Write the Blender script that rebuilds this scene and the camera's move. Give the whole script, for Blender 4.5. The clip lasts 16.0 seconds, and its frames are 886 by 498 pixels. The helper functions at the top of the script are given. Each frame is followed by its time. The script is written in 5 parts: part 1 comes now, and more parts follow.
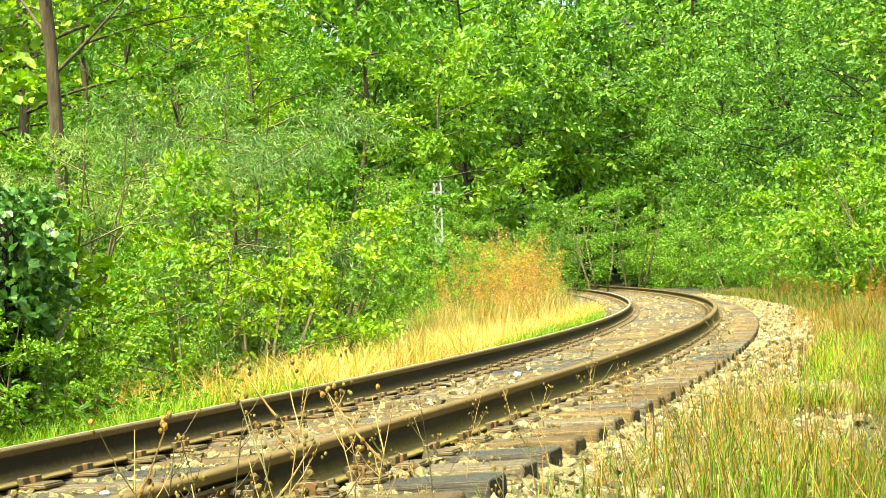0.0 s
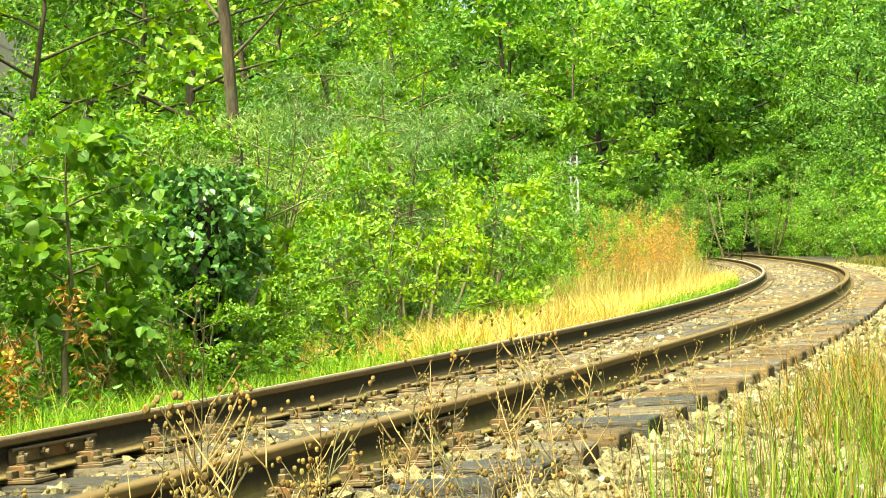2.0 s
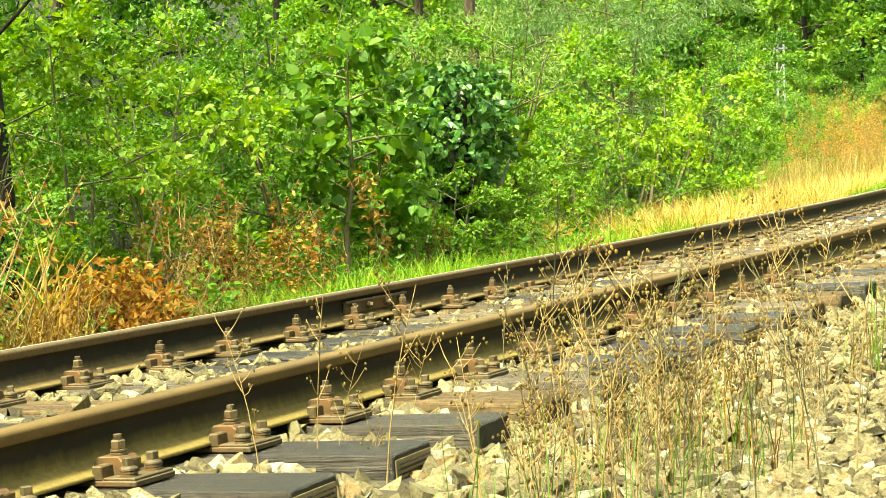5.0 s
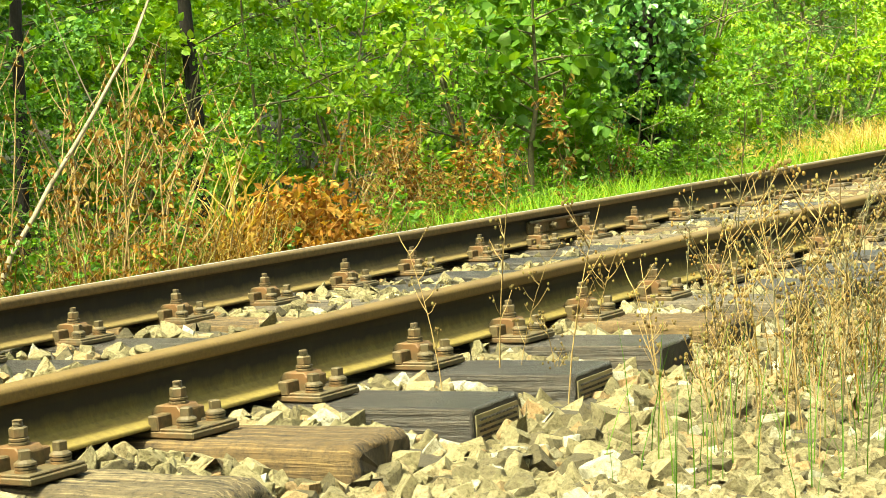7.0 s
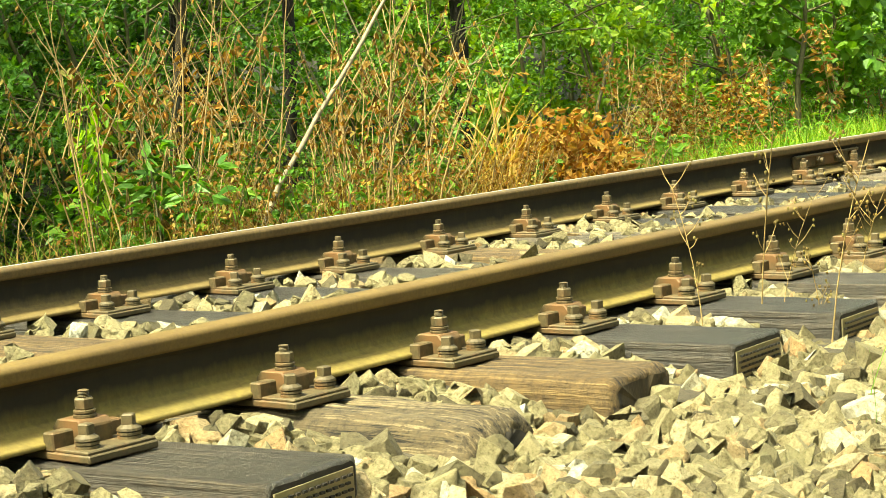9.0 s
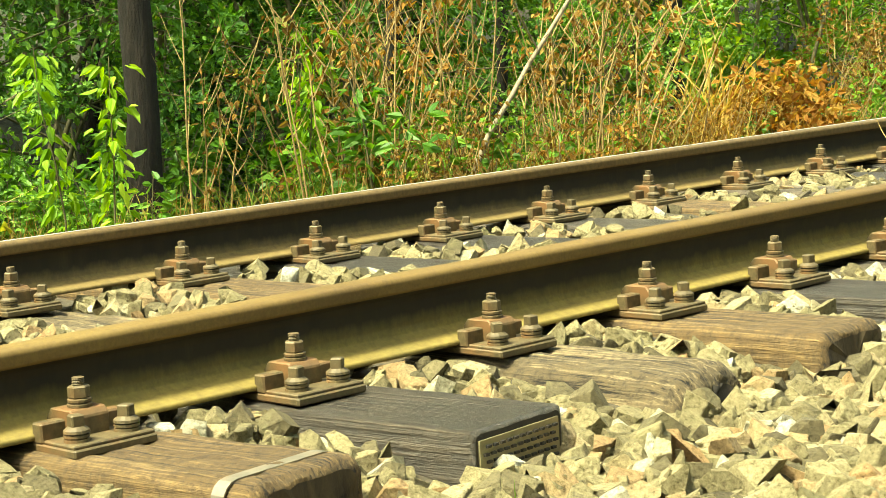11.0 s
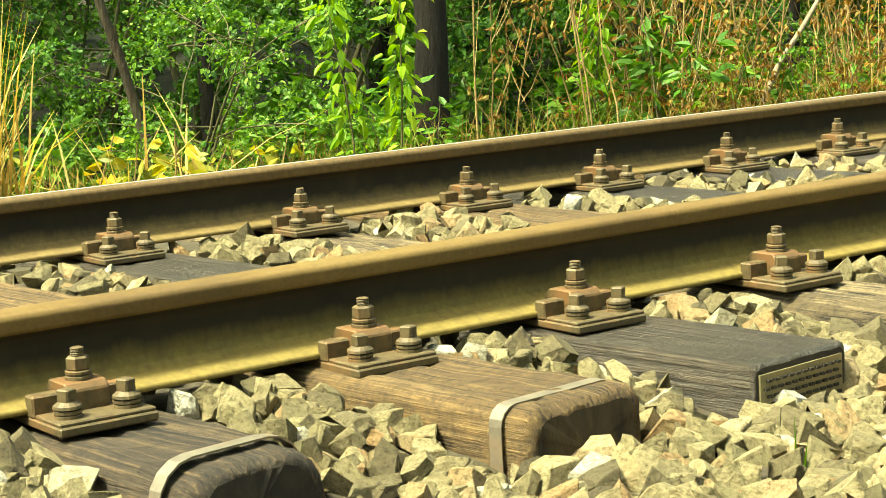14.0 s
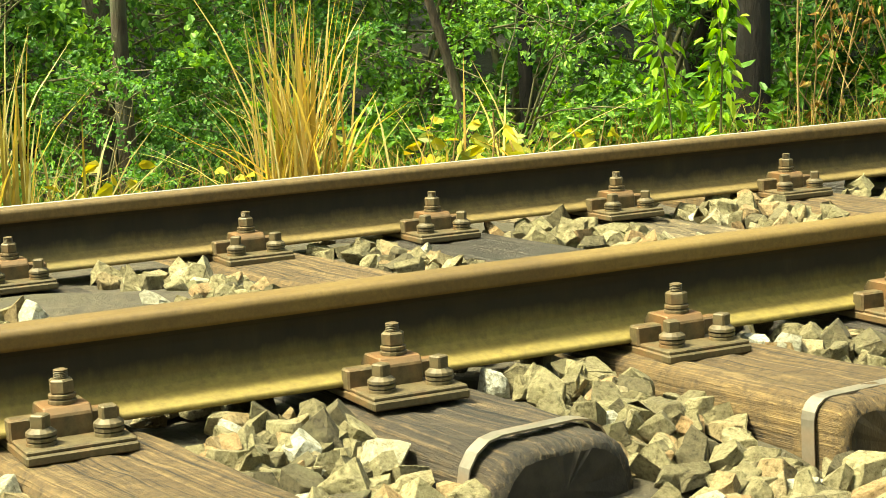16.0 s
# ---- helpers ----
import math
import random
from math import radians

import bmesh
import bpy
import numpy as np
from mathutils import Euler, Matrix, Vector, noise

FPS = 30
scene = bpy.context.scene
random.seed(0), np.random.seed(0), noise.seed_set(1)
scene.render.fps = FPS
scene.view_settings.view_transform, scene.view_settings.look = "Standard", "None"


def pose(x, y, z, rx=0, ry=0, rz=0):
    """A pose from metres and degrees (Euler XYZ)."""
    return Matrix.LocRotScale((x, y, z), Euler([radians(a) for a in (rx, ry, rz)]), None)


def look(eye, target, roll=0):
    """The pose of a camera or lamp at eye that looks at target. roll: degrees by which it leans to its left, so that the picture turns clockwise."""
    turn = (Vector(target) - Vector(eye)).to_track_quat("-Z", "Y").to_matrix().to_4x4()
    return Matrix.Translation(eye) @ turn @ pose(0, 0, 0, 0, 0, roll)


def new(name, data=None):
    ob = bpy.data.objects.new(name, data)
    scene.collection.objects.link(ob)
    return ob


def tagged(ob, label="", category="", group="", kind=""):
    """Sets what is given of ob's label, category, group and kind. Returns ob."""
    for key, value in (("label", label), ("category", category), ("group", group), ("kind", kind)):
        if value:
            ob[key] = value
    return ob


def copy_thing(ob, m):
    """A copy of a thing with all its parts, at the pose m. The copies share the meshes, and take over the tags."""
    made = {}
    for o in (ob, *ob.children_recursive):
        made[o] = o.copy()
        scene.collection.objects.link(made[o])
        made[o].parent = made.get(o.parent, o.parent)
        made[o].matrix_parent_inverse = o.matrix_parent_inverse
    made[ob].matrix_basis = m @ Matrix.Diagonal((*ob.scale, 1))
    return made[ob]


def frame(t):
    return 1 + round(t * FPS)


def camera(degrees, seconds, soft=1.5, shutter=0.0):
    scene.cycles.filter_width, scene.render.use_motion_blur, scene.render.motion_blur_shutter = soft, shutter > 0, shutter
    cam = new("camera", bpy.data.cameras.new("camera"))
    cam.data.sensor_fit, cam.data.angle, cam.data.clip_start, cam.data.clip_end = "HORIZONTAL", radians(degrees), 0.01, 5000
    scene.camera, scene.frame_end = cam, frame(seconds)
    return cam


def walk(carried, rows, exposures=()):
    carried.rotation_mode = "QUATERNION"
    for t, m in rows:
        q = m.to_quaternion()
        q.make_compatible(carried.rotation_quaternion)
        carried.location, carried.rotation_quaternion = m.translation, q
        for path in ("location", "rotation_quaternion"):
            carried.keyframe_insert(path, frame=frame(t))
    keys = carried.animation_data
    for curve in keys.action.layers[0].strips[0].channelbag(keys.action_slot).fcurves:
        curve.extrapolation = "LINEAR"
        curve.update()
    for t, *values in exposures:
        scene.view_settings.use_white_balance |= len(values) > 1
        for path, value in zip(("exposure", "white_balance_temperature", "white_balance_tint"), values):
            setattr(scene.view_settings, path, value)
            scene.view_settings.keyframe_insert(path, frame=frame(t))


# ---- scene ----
import itertools

# A low camera beside a curved single track; it draws back a little, then pans along the outer rail.
cam = camera(26.33, 16.0, soft=0.5)
ROWS = [
    (0, 0.2212, 2.9331, 0.5818, 91.233, 1.959, 1.202),
    (0.5, 0.1921, 2.5886, 0.5887, 90.889, 1.949, 1.880),
    (1, 0.1642, 2.2525, 0.5954, 90.744, 1.876, 2.873),
    (1.5, 0.1361, 1.9060, 0.6023, 90.583, 1.855, 4.008),
    (2, 0.1022, 1.6030, 0.6045, 90.373, 1.832, 5.159),
    (2.5, 0.0744, 1.2011, 0.6139, 89.933, 1.779, 6.039),
    (3, 0.0483, 0.8042, 0.6233, 89.427, 1.758, 6.791),
    (3.5, 0.0214, 0.3764, 0.6344, 88.851, 1.686, 7.585),
    (4, 0, 0, 0.6429, 88.269, 1.629, 8.7),
    (6.5, 0, 0, 0.6429, 85.253, 1.585, 15.106),
    (7, 0, 0, 0.6429, 84.77, 1.533, 16.686),
    (7.5, 0, 0, 0.6429, 84.325, 1.54, 18.694),
    (8, 0, 0, 0.6429, 83.818, 1.478, 20.809),
    (8.5, 0, 0, 0.6429, 83.342, 1.493, 22.738),
    (9, 0, 0, 0.6429, 82.943, 1.547, 24.624),
    (11.5, 0, 0, 0.6429, 81.169, 1.44, 32.499),
    (12, 0, 0, 0.6429, 80.692, 1.472, 34.006),
    (12.5, 0, 0, 0.6429, 80.238, 1.509, 35.326),
    (13, 0, 0, 0.6429, 79.99, 1.502, 36.652),
    (13.5, 0, 0, 0.6429, 79.778, 1.444, 38.068),
    (14, 0, 0, 0.6429, 79.623, 1.399, 39.653),
    (14.5, 0, 0, 0.6429, 79.368, 1.422, 41.682),
    (15, 0, 0, 0.6429, 79.236, 1.452, 44.063),
    (15.5, 0, 0, 0.6429, 79.274, 1.501, 46.695),
    (16, 0, 0, 0.6429, 79.364, 1.534, 49.272),
]
walk(cam, [(t, pose(x, y, z, rx, ry, rz)) for t, x, y, z, rx, ry, rz in ROWS], [(0, 2.43, 7750, -14), (16, 2.43, 7750, -14)])

# ---- light: bright thin overcast, high soft sun ----
SUN_UP, SUN_TURN = radians(62), radians(210)
world = bpy.data.worlds.new("sky")
scene.world = world
world.use_nodes = True
wn = world.node_tree.nodes
sky = wn.new("ShaderNodeTexSky")
sky.sky_type, sky.sun_disc = "NISHITA", False
sky.sun_elevation, sky.sun_rotation = SUN_UP, SUN_TURN
sky.air_density, sky.dust_density, sky.ozone_density = 1.0, 6.0, 0.6
world.node_tree.links.new(sky.outputs[0], wn["Background"].inputs[0])
wn["Background"].inputs[1].default_value = 0.098
sun = new("sun", bpy.data.lights.new("sun", "SUN"))
sun.data.energy, sun.data.angle, sun.data.color = 2.7, radians(8), (1.0, 0.94, 0.82)
sun_from = Vector((math.sin(SUN_TURN) * math.cos(SUN_UP), math.cos(SUN_TURN) * math.cos(SUN_UP), math.sin(SUN_UP)))
sun.matrix_world = look(sun_from * 50, (0, 0, 0))


# ---- materials ----
def shader(name):
    m = bpy.data.materials.new(name)
    m.use_nodes = True
    return m, m.node_tree.nodes, m.node_tree.links, m.node_tree.nodes["Principled BSDF"]


def noise_node(n, l, scale, detail=4.0, rough=0.6, stretch=None, coord="Object"):
    tc = n.new("ShaderNodeTexCoord")
    tex = n.new("ShaderNodeTexNoise")
    tex.inputs["Scale"].default_value, tex.inputs["Detail"].default_value, tex.inputs["Roughness"].default_value = scale, detail, rough
    if stretch:
        mp = n.new("ShaderNodeMapping")
        mp.inputs["Scale"].default_value = stretch
        l.new(tc.outputs[coord], mp.inputs[0])
        l.new(mp.outputs[0], tex.inputs["Vector"])
    else:
        l.new(tc.outputs[coord], tex.inputs["Vector"])
    return tex.outputs["Fac"]


def ramp(n, l, fac, stops):
    r = n.new("ShaderNodeValToRGB")
    while len(r.color_ramp.elements) < len(stops):
        r.color_ramp.elements.new(0.5)
    for e, (p, c) in zip(r.color_ramp.elements, stops):
        e.position, e.color = p, (*c, 1)
    l.new(fac, r.inputs[0])
    return r.outputs[0]


def mix(n, l, a, b, fac, blend="MIX"):
    m = n.new("ShaderNodeMix")
    m.data_type, m.blend_type = "RGBA", blend
    for sock, val in ((m.inputs[6], a), (m.inputs[7], b), (m.inputs[0], fac)):
        if isinstance(val, (int, float)):
            sock.default_value = val
        elif isinstance(val, tuple):
            sock.default_value = (*val, 1)
        else:
            l.new(val, sock)
    return m.outputs[2]


def bump(n, l, fac, p, strength, dist):
    b = n.new("ShaderNodeBump")
    b.inputs["Strength"].default_value, b.inputs["Distance"].default_value = strength, dist
    l.new(fac, b.inputs["Height"])
    l.new(b.outputs[0], p.inputs["Normal"])


def surface(name, dark, light, scale, rough=0.8, metal=0.0, bump_by=0.4, bump_dist=0.004, stretch=None, second=None, coord="Object"):
    """A grained surface: two colours by fine noise, a third in patches."""
    m, n, l, p = shader(name)
    fine = noise_node(n, l, scale, 6, 0.65, stretch, coord)
    col = ramp(n, l, fine, [(0.3, dark), (0.7, light)])
    if second:
        patch = noise_node(n, l, scale * 0.13, 3, 0.6, None, coord)
        col = mix(n, l, col, second, ramp(n, l, patch, [(0.48, (0, 0, 0)), (0.66, (1, 1, 1))]))
    l.new(col, p.inputs["Base Color"])
    p.inputs["Roughness"].default_value, p.inputs["Metallic"].default_value = rough, metal
    bump(n, l, fine, p, bump_by, bump_dist)
    return m


def leaf_mat(name, stops, rough=0.5, through_by=0.42, gloss=0.4):
    """Leaves: every leaf a shade of its own, partly letting light through."""
    m, n, l, p = shader(name)
    geo = n.new("ShaderNodeNewGeometry")
    col = ramp(n, l, geo.outputs["Random Per Island"], stops)
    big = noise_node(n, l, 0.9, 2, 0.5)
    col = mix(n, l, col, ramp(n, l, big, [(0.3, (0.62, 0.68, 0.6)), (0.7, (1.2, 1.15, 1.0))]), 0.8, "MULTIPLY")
    tone = n.new("ShaderNodeObjectInfo").outputs["Random"]
    col = mix(n, l, col, ramp(n, l, tone, [(0.0, (0.62, 0.74, 0.78)), (0.5, (1.05, 1.05, 1.05)), (1.0, (1.38, 1.22, 1.0))]), 0.9, "MULTIPLY")
    l.new(col, p.inputs["Base Color"])
    p.inputs["Roughness"].default_value = rough
    p.inputs["Specular IOR Level"].default_value = gloss
    tr = n.new("ShaderNodeBsdfTranslucent")
    l.new(mix(n, l, col, (1.2, 1.15, 0.45), 1.0, "MULTIPLY"), tr.inputs[0])
    ms = n.new("ShaderNodeMixShader")
    ms.inputs[0].default_value = through_by
    l.new(p.outputs[0], ms.inputs[1])
    l.new(tr.outputs[0], ms.inputs[2])
    l.new(ms.outputs[0], n["Material Output"].inputs[0])
    return m


def stone_mat(name, by_object):
    m, n, l, p = shader(name)
    if by_object:
        rnd = n.new("ShaderNodeObjectInfo").outputs["Random"]
    else:
        rnd = n.new("ShaderNodeNewGeometry").outputs["Random Per Island"]
    col = ramp(n, l, rnd, [(0.0, (0.07, 0.056, 0.028)), (0.2, (0.15, 0.126, 0.064)), (0.5, (0.225, 0.193, 0.102)), (0.74, (0.285, 0.246, 0.136)), (0.84, (0.29, 0.185, 0.086)), (0.93, (0.35, 0.31, 0.19)), (1.0, (0.43, 0.42, 0.36))])
    fine = noise_node(n, l, 3.6 if by_object else 105, 9, 0.75)
    col = mix(n, l, col, ramp(n, l, fine, [(0.34, (0.30, 0.26, 0.17)), (0.45, (0.78, 0.76, 0.68)), (0.55, (1.0, 0.99, 0.96)), (0.68, (1.35, 1.34, 1.28))]), 1.0, "MULTIPLY")
    moss = noise_node(n, l, 0.5 if by_object else 9, 3, 0.6)
    col = mix(n, l, col, (0.17, 0.16, 0.07), ramp(n, l, moss, [(0.55, (0, 0, 0)), (0.75, (0.45, 0.45, 0.45))]))
    l.new(col, p.inputs["Base Color"])
    p.inputs["Roughness"].default_value = 0.9
    pits = noise_node(n, l, 1.5 if by_object else 42, 5, 0.7)
    both = n.new("ShaderNodeMath")
    both.operation = "MULTIPLY_ADD"
    l.new(pits, both.inputs[0])
    both.inputs[1].default_value = 1.6
    l.new(fine, both.inputs[2])
    bump(n, l, both.outputs[0], p, 1.0, 0.009)
    return m


def rail_web_mat(name, rust_a, rust_b, dark_from, dark_to):
    """The rail's side: yellow-brown rust and dust on the foot; greasy dirt and the head's shade painted black on the
    web, with a ragged lower edge.
    """
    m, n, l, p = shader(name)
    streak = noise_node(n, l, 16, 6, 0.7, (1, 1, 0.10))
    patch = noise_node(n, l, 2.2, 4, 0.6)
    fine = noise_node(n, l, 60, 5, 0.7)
    grease_and_shade = ramp(n, l, streak, [(0.35, (0.006, 0.0045, 0.002)), (0.6, (0.014, 0.010, 0.0035)), (0.8, (0.035, 0.026, 0.008))])
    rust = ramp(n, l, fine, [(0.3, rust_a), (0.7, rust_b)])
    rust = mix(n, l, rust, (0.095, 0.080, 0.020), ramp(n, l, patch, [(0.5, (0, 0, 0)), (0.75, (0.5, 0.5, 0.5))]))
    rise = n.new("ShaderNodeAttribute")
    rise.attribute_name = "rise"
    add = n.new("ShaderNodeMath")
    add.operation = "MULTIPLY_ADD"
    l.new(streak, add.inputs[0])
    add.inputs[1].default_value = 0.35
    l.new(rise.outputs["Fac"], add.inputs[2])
    col = mix(n, l, rust, grease_and_shade, ramp(n, l, add.outputs[0], [(dark_from, (0, 0, 0)), (dark_to, (1, 1, 1))]))
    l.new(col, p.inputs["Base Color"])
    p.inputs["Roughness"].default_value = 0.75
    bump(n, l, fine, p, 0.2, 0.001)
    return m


def rail_mat():
    """Rusty brown rail with oil-dark and mossy streaks along it."""
    m, n, l, p = shader("rail_steel_rusted")
    streak = noise_node(n, l, 3.0, 6, 0.65)
    fine = noise_node(n, l, 120, 5, 0.7)
    col = ramp(n, l, streak, [(0.25, (0.080, 0.050, 0.016)), (0.5, (0.125, 0.079, 0.022)), (0.75, (0.155, 0.105, 0.030))])
    col = mix(n, l, col, ramp(n, l, fine, [(0.3, (0.65, 0.6, 0.55)), (0.7, (1.2, 1.2, 1.2))]), 0.7, "MULTIPLY")
    l.new(col, p.inputs["Base Color"])
    p.inputs["Roughness"].default_value, p.inputs["Metallic"].default_value = 0.62, 0.15
    bump(n, l, fine, p, 0.25, 0.001)
    return m


def timber_mat(name, crack, body, pale, rough):
    """Sleeper wood: long fibres along y with open cracks and pale worn patches."""
    m, n, l, p = shader(name)
    fibre = noise_node(n, l, 4.0, 8, 0.7, (30, 0.4, 16))
    broad = noise_node(n, l, 5.0, 3, 0.6, (2, 0.5, 1))
    col = ramp(n, l, fibre, [(0.39, crack), (0.45, body), (0.53, body), (0.62, pale), (0.70, body)])
    col = mix(n, l, col, pale, ramp(n, l, broad, [(0.5, (0, 0, 0)), (0.75, (0.55, 0.55, 0.55))]))
    rnd = n.new("ShaderNodeObjectInfo").outputs["Random"]
    col = mix(n, l, col, ramp(n, l, rnd, [(0.0, (0.75, 0.75, 0.78)), (1.0, (1.2, 1.15, 1.05))]), 1.0, "MULTIPLY")
    grit = noise_node(n, l, 45, 6, 0.75)
    col = mix(n, l, col, ramp(n, l, grit, [(0.36, (0.45, 0.42, 0.4)), (0.5, (1, 1, 1)), (0.66, (1.35, 1.3, 1.2))]), 0.9, "MULTIPLY")
    l.new(col, p.inputs["Base Color"])
    p.inputs["Roughness"].default_value = rough
    bump(n, l, fibre, p, 1.0, 0.014)
    return m


M_RAIL = rail_mat()
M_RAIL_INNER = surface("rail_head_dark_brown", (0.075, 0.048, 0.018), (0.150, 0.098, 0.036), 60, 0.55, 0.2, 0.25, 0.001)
# Both web colours also hold the shade under the rail's head.
M_WEB = rail_web_mat("rail_side_grease_and_shade", (0.11, 0.079, 0.017), (0.20, 0.148, 0.032), 0.38, 0.66)
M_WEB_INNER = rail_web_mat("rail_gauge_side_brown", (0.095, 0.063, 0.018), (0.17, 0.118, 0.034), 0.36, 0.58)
# Woodland floor, its colour darkened to carry the canopy's shade in the gaps.
M_FOREST = surface("woodland_floor_shade_dark", (0.008, 0.009, 0.004), (0.026, 0.030, 0.011), 6, 0.95, 0, 0.8, 0.05, None, (0.03, 0.022, 0.013))
M_TREAD = surface("rail_running_band", (0.46, 0.44, 0.44), (0.62, 0.60, 0.60), 60, 0.36, 0.6, 0.1, 0.0005, (1, 1, 1))
M_IRON = surface("rusty_iron", (0.050, 0.037, 0.017), (0.125, 0.094, 0.043), 70, 0.58, 0.2, 0.8, 0.0015, None, (0.15, 0.078, 0.030))
M_STRAP = surface("galvanised_strap", (0.15, 0.13, 0.10), (0.25, 0.22, 0.17), 30, 0.45, 0.5, 0.2, 0.001, None, (0.26, 0.14, 0.06))
M_ZINC = surface("dusty_zinc_plate", (0.15, 0.125, 0.065), (0.27, 0.235, 0.13), 40, 0.5, 0.3, 0.2, 0.001, None, (0.26, 0.20, 0.11))
M_TIMBER = timber_mat("weathered_brown_timber", (0.006, 0.004, 0.002), (0.085, 0.054, 0.020), (0.19, 0.13, 0.056), 0.85)
M_TARRED = timber_mat("tarred_black_timber", (0.005, 0.004, 0.003), (0.030, 0.025, 0.019), (0.085, 0.070, 0.052), 0.38)
M_ROTTEN = timber_mat("rotten_split_timber", (0.004, 0.003, 0.002), (0.075, 0.058, 0.032), (0.20, 0.16, 0.095), 0.9)
M_CHARRED = timber_mat("charred_worn_timber", (0.004, 0.003, 0.002), (0.034, 0.024, 0.013), (0.13, 0.09, 0.045), 0.7)
M_GREYWOOD = timber_mat("dry_grey_timber", (0.012, 0.009, 0.006), (0.085, 0.068, 0.045), (0.19, 0.16, 0.11), 0.85)
M_ENDGRAIN = surface("charred_end_grain", (0.010, 0.008, 0.006), (0.036, 0.027, 0.018), 30, 0.85, 0, 0.8, 0.004)
M_ENDGRAIN_BROWN = surface("split_brown_end_grain", (0.012, 0.008, 0.004), (0.085, 0.058, 0.026), 28, 0.9, 0, 1.0, 0.008, (1, 1, 0.35), (0.03, 0.022, 0.012))
M_STONE = stone_mat("limestone_ballast", False)
M_STONE_ONE = stone_mat("limestone_ballast_single", True)
M_EARTH = surface("earth_and_grit", (0.024, 0.019, 0.011), (0.075, 0.060, 0.036), 30, 0.95, 0, 0.9, 0.02, None, (0.05, 0.042, 0.022))
M_BARK = surface("bark", (0.022, 0.015, 0.008), (0.105, 0.074, 0.042), 26, 0.9, 0, 1.0, 0.03, (1, 1, 0.18), (0.09, 0.09, 0.05))
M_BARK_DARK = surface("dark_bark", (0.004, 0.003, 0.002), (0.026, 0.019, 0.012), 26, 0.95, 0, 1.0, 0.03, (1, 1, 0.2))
M_BARK_PALE = surface("bare_dead_wood", (0.15, 0.12, 0.075), (0.28, 0.23, 0.15), 30, 0.8, 0, 0.4, 0.004, (1, 1, 0.15))
M_TWIG = surface("green_brown_twig", (0.07, 0.065, 0.025), (0.15, 0.13, 0.06), 30, 0.8)
M_DRYSTEM = surface("dry_brown_stem", (0.20, 0.13, 0.045), (0.40, 0.28, 0.11), 60, 0.8)
M_SEED = leaf_mat("dry_seed_heads", [(0.0, (0.112, 0.070, 0.028)), (0.6, (0.210, 0.140, 0.056)), (1.0, (0.294, 0.231, 0.091))], 0.8, 0.2, 0.1)
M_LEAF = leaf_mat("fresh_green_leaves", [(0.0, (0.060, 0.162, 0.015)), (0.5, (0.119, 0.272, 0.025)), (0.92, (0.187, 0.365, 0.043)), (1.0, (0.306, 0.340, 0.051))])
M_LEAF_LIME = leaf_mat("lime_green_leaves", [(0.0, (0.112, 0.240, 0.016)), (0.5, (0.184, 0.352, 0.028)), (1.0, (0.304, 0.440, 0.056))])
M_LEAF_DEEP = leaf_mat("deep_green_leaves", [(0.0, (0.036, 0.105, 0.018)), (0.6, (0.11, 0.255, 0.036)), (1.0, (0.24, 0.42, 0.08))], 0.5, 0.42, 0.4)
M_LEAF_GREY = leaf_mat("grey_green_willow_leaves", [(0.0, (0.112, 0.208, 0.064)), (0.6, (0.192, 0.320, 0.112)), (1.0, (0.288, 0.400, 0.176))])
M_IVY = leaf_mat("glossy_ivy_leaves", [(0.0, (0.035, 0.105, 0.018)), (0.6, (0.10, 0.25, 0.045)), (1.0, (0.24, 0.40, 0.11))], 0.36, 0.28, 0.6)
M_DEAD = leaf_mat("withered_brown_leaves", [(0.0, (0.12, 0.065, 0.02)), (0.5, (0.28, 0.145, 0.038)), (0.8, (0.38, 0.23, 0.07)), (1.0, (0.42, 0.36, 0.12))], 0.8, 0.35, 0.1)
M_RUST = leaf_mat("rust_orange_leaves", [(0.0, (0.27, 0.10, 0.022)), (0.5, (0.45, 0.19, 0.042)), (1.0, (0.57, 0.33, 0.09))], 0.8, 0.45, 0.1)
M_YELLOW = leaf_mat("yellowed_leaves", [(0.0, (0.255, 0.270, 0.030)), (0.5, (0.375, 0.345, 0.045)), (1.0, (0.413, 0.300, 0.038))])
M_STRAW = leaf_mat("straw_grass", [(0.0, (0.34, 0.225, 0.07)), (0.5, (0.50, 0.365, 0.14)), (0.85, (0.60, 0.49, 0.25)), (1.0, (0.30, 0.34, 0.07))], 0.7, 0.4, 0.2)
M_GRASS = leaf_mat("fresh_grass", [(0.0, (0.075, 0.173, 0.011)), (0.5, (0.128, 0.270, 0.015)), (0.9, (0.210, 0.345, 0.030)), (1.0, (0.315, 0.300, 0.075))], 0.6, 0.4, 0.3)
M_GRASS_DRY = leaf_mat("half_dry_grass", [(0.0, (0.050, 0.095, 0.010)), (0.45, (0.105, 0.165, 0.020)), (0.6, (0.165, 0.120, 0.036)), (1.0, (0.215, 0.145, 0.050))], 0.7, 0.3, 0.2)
M_MAST = surface("pale_mast_steel", (0.22, 0.23, 0.23), (0.34, 0.35, 0.35), 12, 0.5, 0.2, 0.1, 0.001)
M_DOCK = leaf_mat("gold_orange_dock_seed", [(0.0, (0.32, 0.16, 0.035)), (0.5, (0.50, 0.28, 0.07)), (1.0, (0.60, 0.42, 0.14))], 0.8, 0.45, 0.1)


